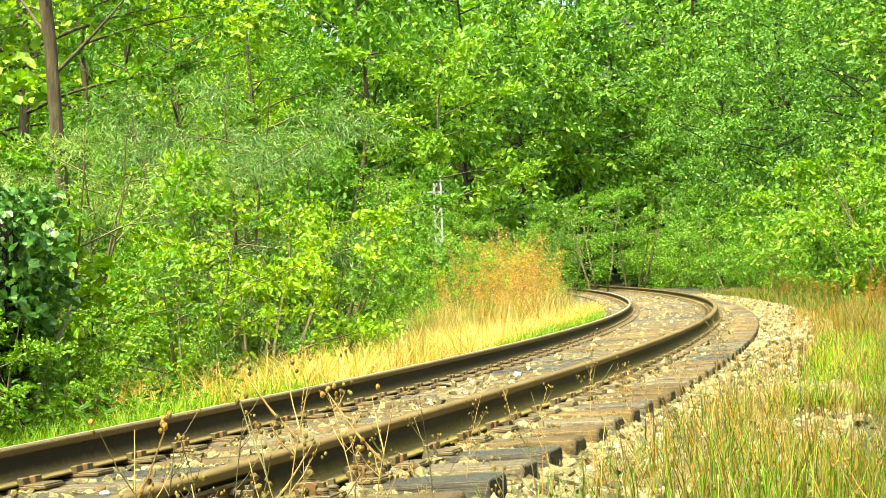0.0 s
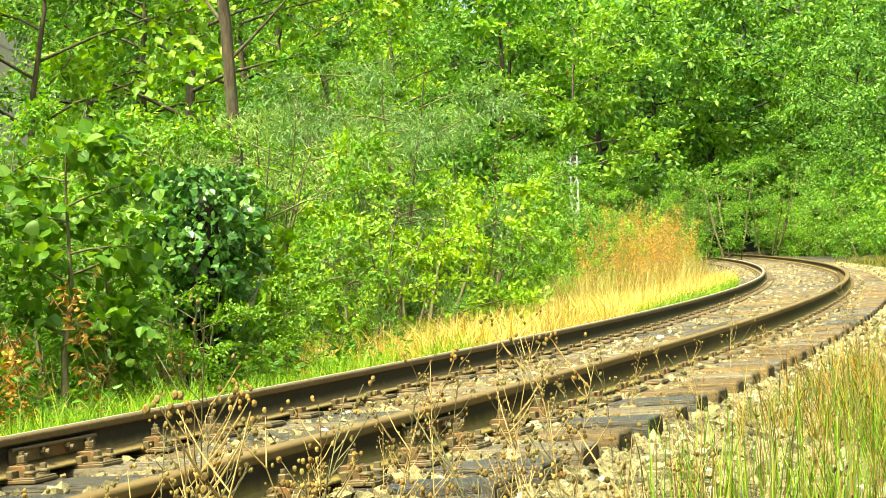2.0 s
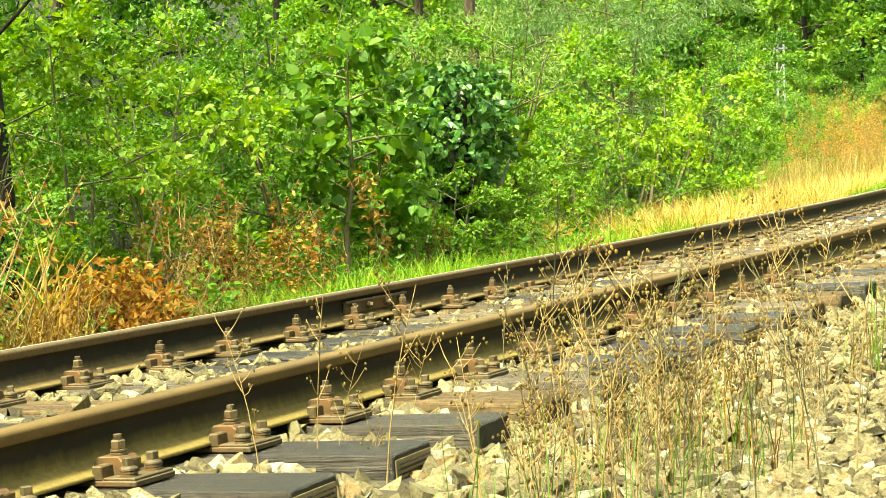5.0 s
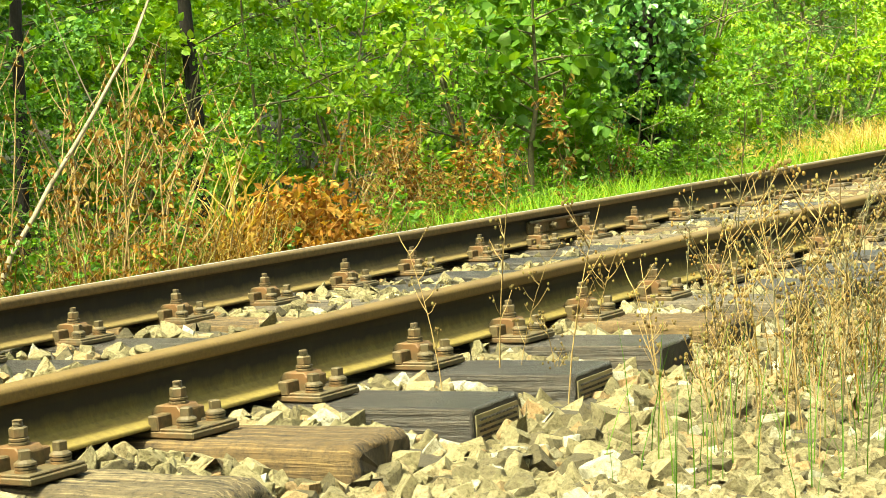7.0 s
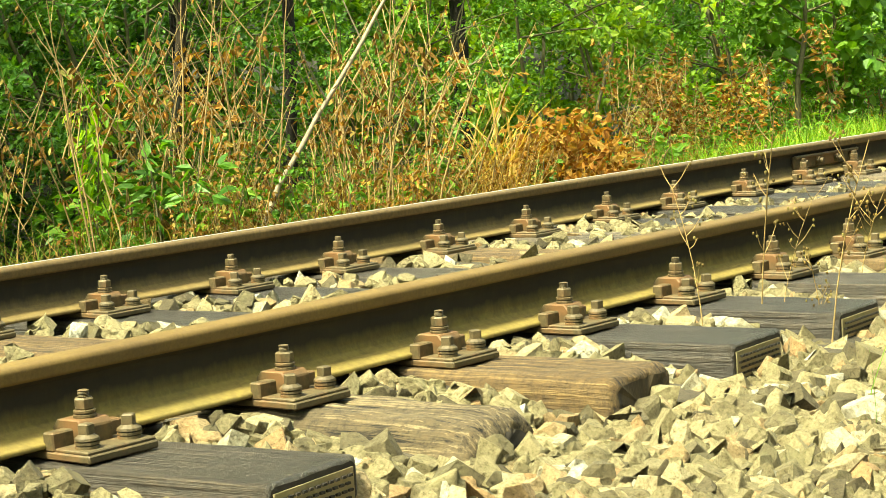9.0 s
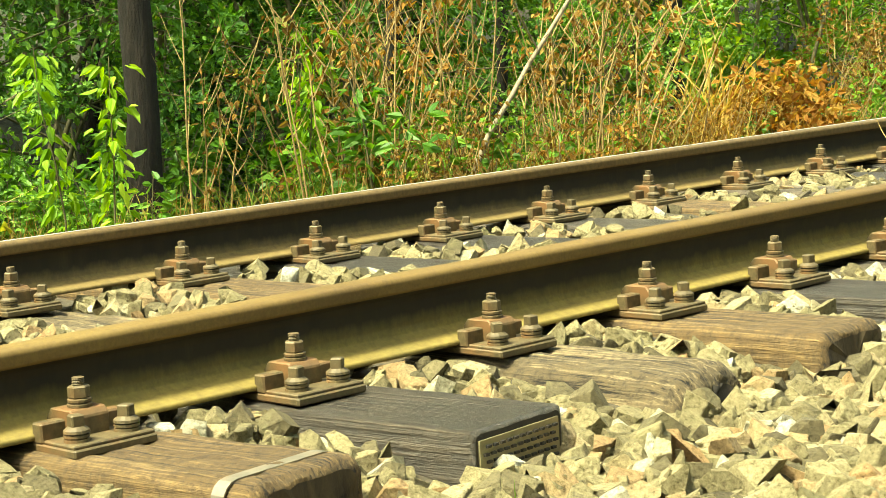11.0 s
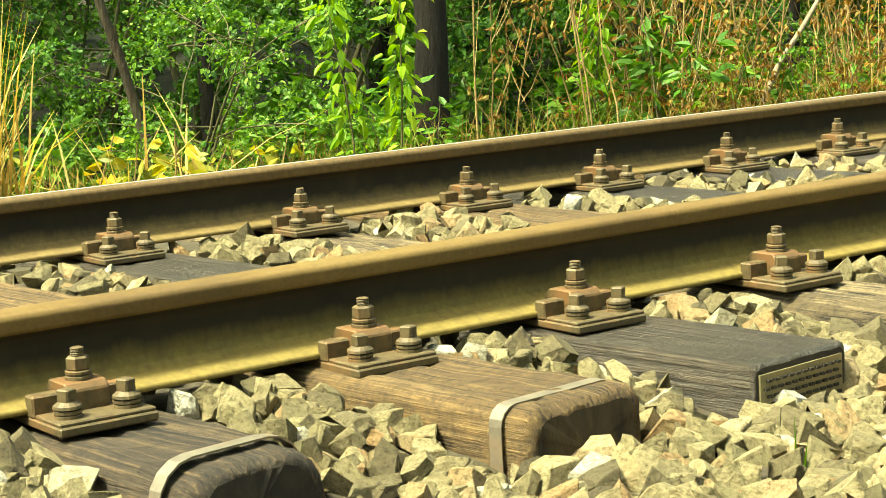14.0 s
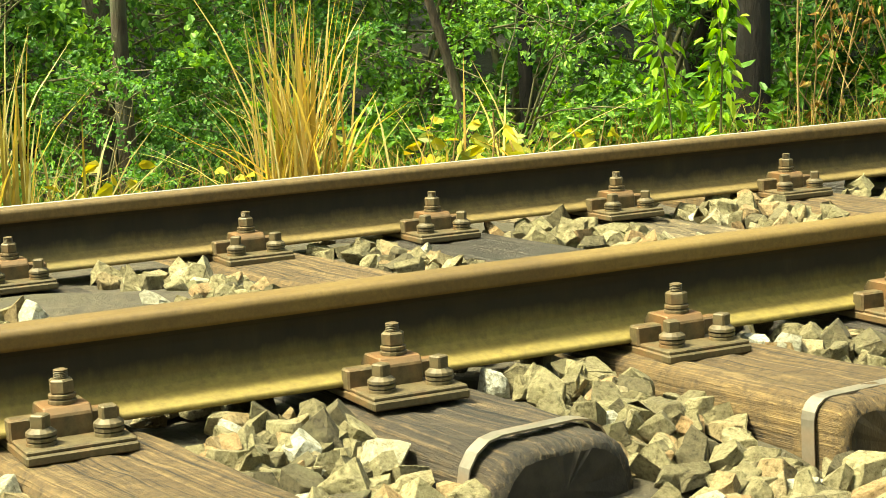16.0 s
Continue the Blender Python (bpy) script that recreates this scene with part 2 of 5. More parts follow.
# ---- the curve of the track ----
KNOTS = (-3, 6, 15, 30, 50, 90, 150)
BENDS = (-0.00080, 0.00531, 0.00579, 0.00448, 0.00161, 0.00141, 0.00141)
X0, Y0, TH0, CANT, GRADE, GAUGE = -2.9006, 5.4300, 1.31704, 0.04533, 0.00475, 1.507
SS = np.arange(-30, 170, 0.1)
_k = np.interp(SS, KNOTS, BENDS)
_a = np.concatenate([[0], np.cumsum((_k[1:] + _k[:-1]) * 0.05)])
AA = TH0 + _a - np.interp(0, SS, _a)
_m = (AA[1:] + AA[:-1]) / 2
XX = np.concatenate([[0], np.cumsum(np.cos(_m) * 0.1)])
YY = np.concatenate([[0], np.cumsum(np.sin(_m) * 0.1)])
XX += X0 - np.interp(0, SS, XX)
YY += Y0 - np.interp(0, SS, YY)


def along(s, o, z=0.0):
    """Places s metres along the inner rail, o metres towards its outer side, z above the canted rail plane."""
    s, o, z = np.asarray(s, float), np.asarray(o, float), np.asarray(z, float)
    x, y, a = np.interp(s, SS, XX), np.interp(s, SS, YY), np.interp(s, SS, AA)
    lat = o * math.cos(CANT) - z * math.sin(CANT)
    return np.stack([x + np.sin(a) * lat, y - np.cos(a) * lat, o * math.sin(CANT) + z * math.cos(CANT) + GRADE * s], -1)


def heading(s):
    return float(np.interp(s, SS, AA))


def track_coords(x, y):
    """s and o of places on the plan."""
    x, y = np.asarray(x, float), np.asarray(y, float)
    cs, cx, cy, ca = SS[::5], XX[::5], YY[::5], AA[::5]
    s, o = np.zeros_like(x), np.zeros_like(x)
    for i in range(0, len(x), 4000):
        a, b = x[i:i + 4000], y[i:i + 4000]
        j = ((a[:, None] - cx) ** 2 + (b[:, None] - cy) ** 2).argmin(1)
        dx, dy = a - cx[j], b - cy[j]
        s[i:i + 4000] = cs[j] + dx * np.cos(ca[j]) + dy * np.sin(ca[j])
        o[i:i + 4000] = dx * np.sin(ca[j]) - dy * np.cos(ca[j])
    return s, o


PROFILE_O = (-400, -60, -30, -14, -7, -3.2, -1.6, -0.75, -0.45, 1.62, 2.1, 2.35, 3.4, 5.0, 8.0, 14, 40, 400)
PROFILE_Z = (40, 24, 9, 0.6, -0.7, -0.55, -0.40, -0.30, -0.195, -0.195, -0.268, -0.280, -0.30, -0.29, -0.1, 1.8, 12, 60)


def ground_z(s, o):
    s, o = np.asarray(s, float), np.asarray(o, float)
    return np.interp(o, PROFILE_O, PROFILE_Z) + np.clip(o, -1.2, 2.8) * math.sin(CANT) + GRADE * np.clip(s, -20, 120) + np.clip(s - 135, 0, 60) * 0.45


def on_ground(s, o):
    p = along(s, o)
    p[..., 2] = ground_z(s, o)
    return p


# ---- building helpers ----
def mesh_of(name, verts, faces, mats, index=None, smooth=False):
    """A mesh from numpy arrays; faces all of one corner count."""
    me = bpy.data.meshes.new(name)
    verts, faces = np.asarray(verts, np.float32), np.asarray(faces, np.int32)
    k = faces.shape[1]
    me.vertices.add(len(verts))
    me.vertices.foreach_set("co", verts.ravel())
    me.loops.add(faces.size)
    me.loops.foreach_set("vertex_index", faces.ravel())
    me.polygons.add(len(faces))
    me.polygons.foreach_set("loop_start", np.arange(0, faces.size, k, dtype=np.int32))
    me.polygons.foreach_set("loop_total", np.full(len(faces), k, np.int32))
    for m in mats:
        me.materials.append(m)
    if index is not None:
        me.polygons.foreach_set("material_index", np.asarray(index, np.int32))
    me.polygons.foreach_set("use_smooth", np.full(len(faces), smooth, bool))
    me.update(calc_edges=True)
    return me


def mesh_bm(name, bm, mats, smooth=False):
    me = bpy.data.meshes.new(name)
    for f in bm.faces:
        f.smooth = smooth
    bm.normal_update()
    bm.to_mesh(me)
    bm.free()
    for m in mats if isinstance(mats, (list, tuple)) else [mats]:
        me.materials.append(m)
    return me


def part(name, me, parent, m=None, label=""):
    ob = new(name, me)
    ob.parent = parent
    if m is not None:
        ob.matrix_basis = m
    return tagged(ob, label) if label else ob


def tubes(lines, sides=5):
    """Tapered tubes along polylines [(points, radii)], as quads."""
    V, Fc, base = [], [], 0
    for pts, rad in lines:
        pts, rad = np.asarray(pts, float), np.asarray(rad, float)
        d = np.gradient(pts, axis=0)
        d /= np.linalg.norm(d, axis=1)[:, None] + 1e-9
        ref = np.where(np.abs(d[:, 2:3]) < 0.9, np.array([[0, 0, 1.0]]), np.array([[1.0, 0, 0]]))
        u = np.cross(d, ref)
        u /= np.linalg.norm(u, axis=1)[:, None] + 1e-9
        w = np.cross(d, u)
        ang = np.arange(sides) * 2 * math.pi / sides
        ring = pts[:, None] + rad[:, None, None] * (np.cos(ang)[None, :, None] * u[:, None] + np.sin(ang)[None, :, None] * w[:, None])
        V.append(ring.reshape(-1, 3))
        n = len(pts)
        i, j = np.meshgrid(np.arange(n - 1), np.arange(sides), indexing="ij")
        a, b = base + i * sides + j, base + i * sides + (j + 1) % sides
        Fc.append(np.stack([a, b, b + sides, a + sides], -1).reshape(-1, 4))
        base += n * sides
    return np.concatenate(V), np.concatenate(Fc)


def leaves(rng, at, size, up=0.6, droop=0.2, width=0.55, out=None, broad=False):
    """Folded leaves at the places given: lance-shaped, or broad with six corners."""
    n = len(at)
    d = rng.normal(size=(n, 3))
    if out is not None:
        d += out * 1.2
    d[:, 2] -= droop
    d /= np.linalg.norm(d, axis=1)[:, None]
    nr = rng.normal(size=(n, 3)) * (1 - up)
    nr[:, 2] += up
    side = np.cross(d, nr)
    side /= np.linalg.norm(side, axis=1)[:, None] + 1e-9
    nr = np.cross(side, d)
    L = size * rng.uniform(0.6, 1.25, n)[:, None]
    base, tip = at, at + d * L
    if not broad:
        mid = at + d * L * 0.45 + nr * L * 0.10
        v = np.stack([base, mid + side * L * width * 0.5, tip, mid - side * L * width * 0.5], 1).reshape(-1, 3)
        k = np.arange(n)[:, None] * 4
        return v, np.concatenate([k + [0, 1, 2], k + [0, 2, 3]])
    curl = rng.uniform(0.02, 0.16, n)[:, None]
    lo, hi = at + d * L * 0.22 + nr * L * 0.07, at + d * L * 0.62 + nr * L * 0.06
    tip = tip - nr * L * curl
    v = np.stack([base, lo + side * L * width * 0.48, hi + side * L * width * 0.40, tip, hi - side * L * width * 0.40, lo - side * L * width * 0.48], 1).reshape(-1, 3)
    k = np.arange(n)[:, None] * 6
    return v, np.concatenate([k + [0, 1, 2], k + [0, 2, 3], k + [0, 3, 4], k + [0, 4, 5]])


def grow(seed, height, radius, bare=0.15, limbs=18, twigs=10, per_twig=22, leaf=0.09, trunk=0.05, lean=(0.0, 0.0), up=0.6, droop=0.2, width=0.55, spread=1.0, stems=1, broad=False):
    """Wood lines and leaf geometry of one bush or tree, its foot at the origin."""
    rng = np.random.default_rng(seed)
    lines, P_, O_ = [], [], []
    for st in range(stems):
        az = rng.uniform(0, 6.28)
        foot = np.array([math.cos(az), math.sin(az), 0]) * (0.0 if stems == 1 else radius * 0.18)
        k = 7
        t = np.linspace(0, 1, k)
        wob = np.cumsum(rng.normal(size=(k, 2)), 0) * height * 0.012
        tr = np.stack([foot[0] * (1 + 3 * t) + lean[0] * t * height + wob[:, 0], foot[1] * (1 + 3 * t) + lean[1] * t * height + wob[:, 1], t * height * rng.uniform(0.85, 1.0)], 1)
        tr[0, 2] = -0.15
        lines.append((tr, trunk * (1 - 0.85 * t)))
        for i in range(max(2, limbs // stems)):
            u = bare + (0.97 - bare) * (i + rng.uniform(0, 1)) / max(2, limbs // stems)
            p0 = np.array([np.interp(u, t, tr[:, c]) for c in range(3)])
            az = i * 2.4 + rng.uniform(-0.5, 0.5) + st
            prof = math.sin(math.pi * min(1, max(0.08, (u - bare * 0.6) / (1.08 - bare * 0.6)))) ** 0.7
            ln = radius * prof * rng.uniform(0.65, 1.15)
            q = np.linspace(0, 1, 4)
            rise = rng.uniform(0.15, 0.7) * spread
            lb = p0 + np.stack([np.cos(az + 0.3 * q) * ln * q, np.sin(az + 0.3 * q) * ln * q, ln * (rise * q - 0.35 * droop * 2 * q ** 2)], 1)
            lines.append((lb, trunk * 0.38 * (1 - u * 0.6) * (1 - 0.8 * q) + 0.0012))
            for j in range(twigs):
                w = min(1.0, (0.42, 0.7, 0.98, 0.85)[j % 4] + rng.uniform(-0.08, 0.08))
                a0 = np.array([np.interp(w, q, lb[:, c]) for c in range(3)])
                d = rng.normal(size=3) + np.array([math.cos(az), math.sin(az), 0.25 - droop]) * 0.9
                d /= np.linalg.norm(d)
                tl = (0.14 + 0.17 * rng.uniform()) * radius * (0.6 + 0.4 * prof)
                e = a0 + d * tl
                e[2] -= droop * tl * 0.5
                if j % 5 == 0:
                    lines.append((np.array([a0, (a0 + e) / 2 + [0, 0, 0.05 * tl], e]), np.array([0.004, 0.003, 0.001]) * (1 + trunk * 6)))
                f = rng.uniform(0.1, 1.05, per_twig)[:, None]
                P_.append(a0 + (e - a0) * f + rng.normal(size=(per_twig, 3)) * leaf * np.array([0.8, 0.8, 0.35]))
                O_.append(np.repeat(d[None], per_twig, 0))
    lv, lf = leaves(rng, np.concatenate(P_), leaf, up, droop, width, np.concatenate(O_), broad)
    lv[:, 2] = np.maximum(lv[:, 2], -0.1)
    return tubes(lines, 4), (lv, lf)


def plant(name, seed, wood_mat, leaf_mat_, label, category, crown="crown", wood="trunk", group="", **kw):
    """A bush or tree: an Empty at its foot, wood and foliage under it."""
    (wv, wf), (lv, lf) = grow(seed, **kw)
    root = tagged(new(name), label, category, group)
    part(wood, mesh_of(name + "_wood", wv, wf, [wood_mat], smooth=True), root)
    part(crown, mesh_of(name + "_leaves", lv, lf, [leaf_mat_]), root)
    return root


def stand(ob, s, o, turn=0.0, size=1.0, sink=0.05, first=False, tall=None, tilt=0.0):
    """Puts a plant, or a copy of it, on the ground at s, o."""
    p = on_ground(s, o)
    m = Matrix.LocRotScale((p[0], p[1], p[2] - sink), Euler((tilt, 0, turn)), (size, size, size if tall is None else tall))
    if first:
        ob.matrix_basis = m
        return ob
    c = copy_thing(ob, m)
    c.matrix_basis = m
    return c


def blades(rng, at, height, width=0.006, bend=0.35, segs=3):
    """Grass blades: tapered bent strips of triangles."""
    n = len(at)
    az, h = rng.uniform(0, 6.283, n), height * rng.uniform(0.45, 1.15, n)
    b = bend * rng.uniform(0.2, 1.4, n)
    dirs = np.stack([np.cos(az), np.sin(az), np.zeros(n)], 1)
    sd = np.stack([-np.sin(az), np.cos(az), np.zeros(n)], 1) * (width * 0.5)
    V = []
    for i in range(segs):
        t = i / segs
        c = at + dirs * (h * b * t * t)[:, None] + np.array([0, 0, 1.0]) * (h * t * (1 - 0.25 * b * t))[:, None]
        V += [c - sd * (1 - 0.6 * t), c + sd * (1 - 0.6 * t)]
    V.append(at + dirs * (h * b)[:, None] + np.array([0, 0, 1.0]) * (h * (1 - 0.25 * b))[:, None])
    v = np.stack(V, 1).reshape(-1, 3)
    k = np.arange(n)[:, None] * (2 * segs + 1)
    Fc = []
    for i in range(segs - 1):
        Fc += [k + [2 * i, 2 * i + 1, 2 * i + 3], k + [2 * i, 2 * i + 3, 2 * i + 2]]
    Fc.append(k + [2 * segs - 2, 2 * segs - 1, 2 * segs])
    return v, np.concatenate(Fc)


def grass(name, seed, n, s_range, o_range, height, mat, label, width=0.006, bend=0.35, patchy=0.0, lift=None):
    """A sward of single blades over a strip beside the track."""
    rng = np.random.default_rng(seed)
    s, o = rng.uniform(*s_range, n), rng.uniform(*o_range, n)
    if patchy:
        keep = np.sin(s * 2.1 + 3 * np.sin(o * 1.7)) + np.sin(o * 3.3 + s * 0.9) > patchy * 2 - 1
        s, o = s[keep], o[keep]
    at = on_ground(s, o)
    at[:, 2] -= 0.02
    h = height * np.ones(len(s))
    v, f = blades(rng, at, h, width, bend)
    return tagged(new(name, mesh_of(name, v, f, [mat])), label, "grass", kind="stuff")


# ---- ground: one sheet, track bed, banks and the hillside ----
def build_ground():
    def steps(a, b, lo, hi, fine):
        mid = np.arange(lo, hi, fine)
        left = lo - np.geomspace(fine, lo - a, 34)[::-1]
        right = hi + np.geomspace(fine, b - hi, 40) - fine
        return np.concatenate([left, mid, right])

    xs, ys = steps(-500, 500, -7, 6, 0.12), steps(-300, 700, -2, 26, 0.14)
    gx, gy = np.meshgrid(xs, ys, indexing="ij")
    s, o = track_coords(gx.ravel(), gy.ravel())
    z = ground_z(s, o)
    rng = np.random.default_rng(5)
    z += rng.normal(size=len(z)) * 0.008 + np.sin(gx.ravel() * 1.3) * np.sin(gy.ravel() * 1.1) * 0.02
    v = np.stack([gx.ravel(), gy.ravel(), z], 1)
    ny = len(ys)
    i, j = np.meshgrid(np.arange(len(xs) - 1), np.arange(ny - 1), indexing="ij")
    a = (i * ny + j).ravel()
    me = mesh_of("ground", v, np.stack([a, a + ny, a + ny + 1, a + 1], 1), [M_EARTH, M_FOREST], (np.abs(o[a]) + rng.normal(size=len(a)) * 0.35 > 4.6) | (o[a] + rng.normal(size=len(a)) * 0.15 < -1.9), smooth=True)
    return tagged(new("ground", me), "gritty brown earth under ballast, grass and woodland", "ground", kind="structure")


ground = build_ground()

# ---- rails ----
HALF = [(0.0715, -0.149), (0.0725, -0.144), (0.0705, -0.139), (0.030, -0.127), (0.014, -0.117), (0.0085, -0.103), (0.007, -0.085), (0.0072, -0.058), (0.012, -0.044), (0.0315, -0.0335), (0.0342, -0.030),
        (0.0350, -0.013), (0.0340, -0.009), (0.0310, -0.0045), (0.0260, -0.0018), (0.0160, -0.0004), (0.0040, -0.0001)]
PROFILE = HALF + [(-x, z) for x, z in HALF[::-1]]


def rounded(points, r):
    """Each corner of a closed section replaced by three close points."""
    out, n = [], len(points)
    for i in range(n):
        p, a, b = np.array(points[i]), np.array(points[i - 1]), np.array(points[(i + 1) % n])
        la, lb = np.linalg.norm(a - p), np.linalg.norm(b - p)
        pa, pb = p + (a - p) / la * min(r, la * 0.35), p + (b - p) / lb * min(r, lb * 0.35)
        out += [pa, (pa + pb + 2 * p) / 4, pb]
    return np.array(out)


def rail(offset, label, head_mat, tread_mat, web_mat):
    sec = rounded(PROFILE, 0.0022)
    s = np.concatenate([np.arange(-14, 30, 0.2), np.arange(30, 150, 0.6)])
    k = len(sec)
    v = np.stack([along(s, offset + a, b) for a, b in sec], 1).reshape(-1, 3)
    i, j = np.meshgrid(np.arange(len(s) - 1), np.arange(k), indexing="ij")
    a, b = i * k + j, i * k + (j + 1) % k
    f = np.stack([a, b, b + k, a + k], -1).reshape(-1, 4)
    mid = (sec + np.roll(sec, -1, 0)) / 2
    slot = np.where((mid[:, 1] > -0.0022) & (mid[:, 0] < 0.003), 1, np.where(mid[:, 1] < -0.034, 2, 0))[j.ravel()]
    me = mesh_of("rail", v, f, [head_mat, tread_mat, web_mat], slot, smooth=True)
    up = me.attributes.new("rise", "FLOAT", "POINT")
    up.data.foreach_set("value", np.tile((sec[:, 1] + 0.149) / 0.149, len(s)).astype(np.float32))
    return tagged(new("rail", me), label, "rail", "running rails")


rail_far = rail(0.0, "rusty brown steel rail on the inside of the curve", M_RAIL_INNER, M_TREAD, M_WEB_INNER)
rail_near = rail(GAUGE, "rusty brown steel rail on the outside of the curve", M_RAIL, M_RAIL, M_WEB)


def box(bm, x0, x1, y0, y1, z0, z1, bevel=0.0):
    vs = [bm.verts.new((x, y, z)) for x in (x0, x1) for y in (y0, y1) for z in (z0, z1)]
    fs = [(0, 1, 3, 2), (4, 6, 7, 5), (0, 4, 5, 1), (2, 3, 7, 6), (0, 2, 6, 4), (1, 5, 7, 3)]
    made = [bm.faces.new([vs[i] for i in f]) for f in fs]
    if bevel:
        es = list({e for f in made for e in f.edges})
        bmesh.ops.bevel(bm, geom=es, offset=bevel, segments=1, affect="EDGES")


def prism(bm, r0, r1, z0, z1, sides, x=0.0, y=0.0, turn=0.0, cap=True):
    lo = [bm.verts.new((x + r0 * math.cos(turn + i * 2 * math.pi / sides), y + r0 * math.sin(turn + i * 2 * math.pi / sides), z0)) for i in range(sides)]
    hi = [bm.verts.new((x + r1 * math.cos(turn + i * 2 * math.pi / sides), y + r1 * math.sin(turn + i * 2 * math.pi / sides), z1)) for i in range(sides)]
    for i in range(sides):
        bm.faces.new((lo[i], lo[(i + 1) % sides], hi[(i + 1) % sides], hi[i]))
    if cap:
        bm.faces.new(hi)
        bm.faces.new(lo[::-1])


# Fastening pieces. Local axes: x along the rail, y to the outer side, z up; z = 0 at the rail's foot.
def mesh_plate():
    bm = bmesh.new()
    box(bm, -0.080, 0.080, -0.185, 0.185, -0.018, -0.003, 0.003)
    for sgn in (-1, 1):
        y0, y1 = sorted((sgn * 0.064, sgn * 0.092))
        box(bm, -0.080, -0.022, y0, y1, -0.004, 0.030, 0.003)
        box(bm, 0.022, 0.080, y0, y1, -0.004, 0.030, 0.003)
        box(bm, -0.078, 0.078, *sorted((sgn * 0.093, sgn * 0.181)), -0.004, 0.003, 0.002)
    return mesh_bm("base_plate", bm, M_IRON)


def lathe(bm, profile, sides, x=0.0, y=0.0, turn=0.0):
    """One connected turned piece from (radius, z) pairs."""
    rings = [[bm.verts.new((x + r * math.cos(turn + i * 2 * math.pi / sides), y + r * math.sin(turn + i * 2 * math.pi / sides), z)) for i in range(sides)] for r, z in profile]
    for lo, hi in zip(rings, rings[1:]):
        for i in range(sides):
            bm.faces.new((lo[i], lo[(i + 1) % sides], hi[(i + 1) % sides], hi[i]))
    bm.faces.new(rings[-1])
    bm.faces.new(rings[0][::-1])


def extrude_profile(bm, pts, x0, x1):
    """A solid of constant section (y, z) along x."""
    lo, hi = [bm.verts.new((x0, y, z)) for y, z in pts], [bm.verts.new((x1, y, z)) for y, z in pts]
    n = len(pts)
    fs = [bm.faces.new((lo[i], lo[(i + 1) % n], hi[(i + 1) % n], hi[i])) for i in range(n)]
    fs += [bm.faces.new(lo[::-1]), bm.faces.new(hi)]
    bmesh.ops.recalc_face_normals(bm, faces=bm.faces)
    bmesh.ops.bevel(bm, geom=list(bm.edges), offset=0.003, segments=1, affect="EDGES")


def mesh_clip():
    bm = bmesh.new()
    extrude_profile(bm, [(0.036, 0.013), (0.058, 0.016), (0.064, 0.034), (0.088, 0.034), (0.090, 0.0), (0.118, 0.0), (0.118, 0.046), (0.108, 0.062), (0.050, 0.062), (0.036, 0.040)], -0.040, 0.040)
    bmesh.ops.scale(bm, vec=(0.86, 1.0, 0.72), verts=bm.verts)
    return mesh_bm("rail_clip", bm, M_IRON)


def mesh_bolt():
    bm = bmesh.new()
    prof, z = [], 0.058
    while z < 0.128:
        prof += [(0.0106, z), (0.0124, z + 0.0018)]
        z += 0.0036
    lathe(bm, prof + [(0.009, z)], 16)
    bmesh.ops.scale(bm, vec=(0.86, 0.86, 0.72), verts=bm.verts)
    return mesh_bm("clip_bolt", bm, M_IRON)


def mesh_nut():
    bm = bmesh.new()
    lathe(bm, [(0.0195, 0.082), (0.0215, 0.085), (0.0215, 0.107), (0.018, 0.111)], 6, turn=0.3)
    bmesh.ops.scale(bm, vec=(0.86, 0.86, 0.72), verts=bm.verts)
    return mesh_bm("nut", bm, M_IRON)


def mesh_spring():
    bm = bmesh.new()
    lathe(bm, [(0.020, 0.061), (0.0245, 0.063), (0.0245, 0.069), (0.020, 0.071), (0.020, 0.073), (0.0235, 0.0745), (0.0235, 0.080), (0.019, 0.082)], 14)
    bmesh.ops.scale(bm, vec=(0.86, 0.86, 0.72), verts=bm.verts)
    return mesh_bm("spring_washer", bm, M_IRON)


def mesh_screw():
    bm = bmesh.new()
    lathe(bm, [(0.025, 0.003), (0.025, 0.010), (0.021, 0.012), (0.025, 0.014), (0.025, 0.020), (0.021, 0.022), (0.026, 0.024), (0.025, 0.030), (0.016, 0.038)], 14)
    box(bm, -0.0130, 0.0130, -0.0130, 0.0130, 0.034, 0.064, 0.003)
    bmesh.ops.scale(bm, vec=(0.86, 0.86, 0.72), verts=bm.verts)
    return mesh_bm("coach_screw", bm, M_IRON)


def mesh_plain_bolt():
    bm = bmesh.new()
    lathe(bm, [(0.0115, 0.058), (0.0115, 0.126), (0.009, 0.129)], 8)
    bmesh.ops.scale(bm, vec=(0.86, 0.86, 0.72), verts=bm.verts)
    return mesh_bm("clip_bolt", bm, M_IRON)


def mesh_plain_screw():
    bm = bmesh.new()
    lathe(bm, [(0.025, 0.003), (0.025, 0.026), (0.016, 0.036), (0.016, 0.062)], 8)
    bmesh.ops.scale(bm, vec=(0.86, 0.86, 0.72), verts=bm.verts)
    return mesh_bm("coach_screw", bm, M_IRON)


ME_PLATE, ME_CLIP, ME_BOLT, ME_NUT, ME_SPRING, ME_SCREW = mesh_plate(), mesh_clip(), mesh_bolt(), mesh_nut(), mesh_spring(), mesh_screw()
ME_BOLT_PLAIN, ME_SCREW_PLAIN = mesh_plain_bolt(), mesh_plain_screw()


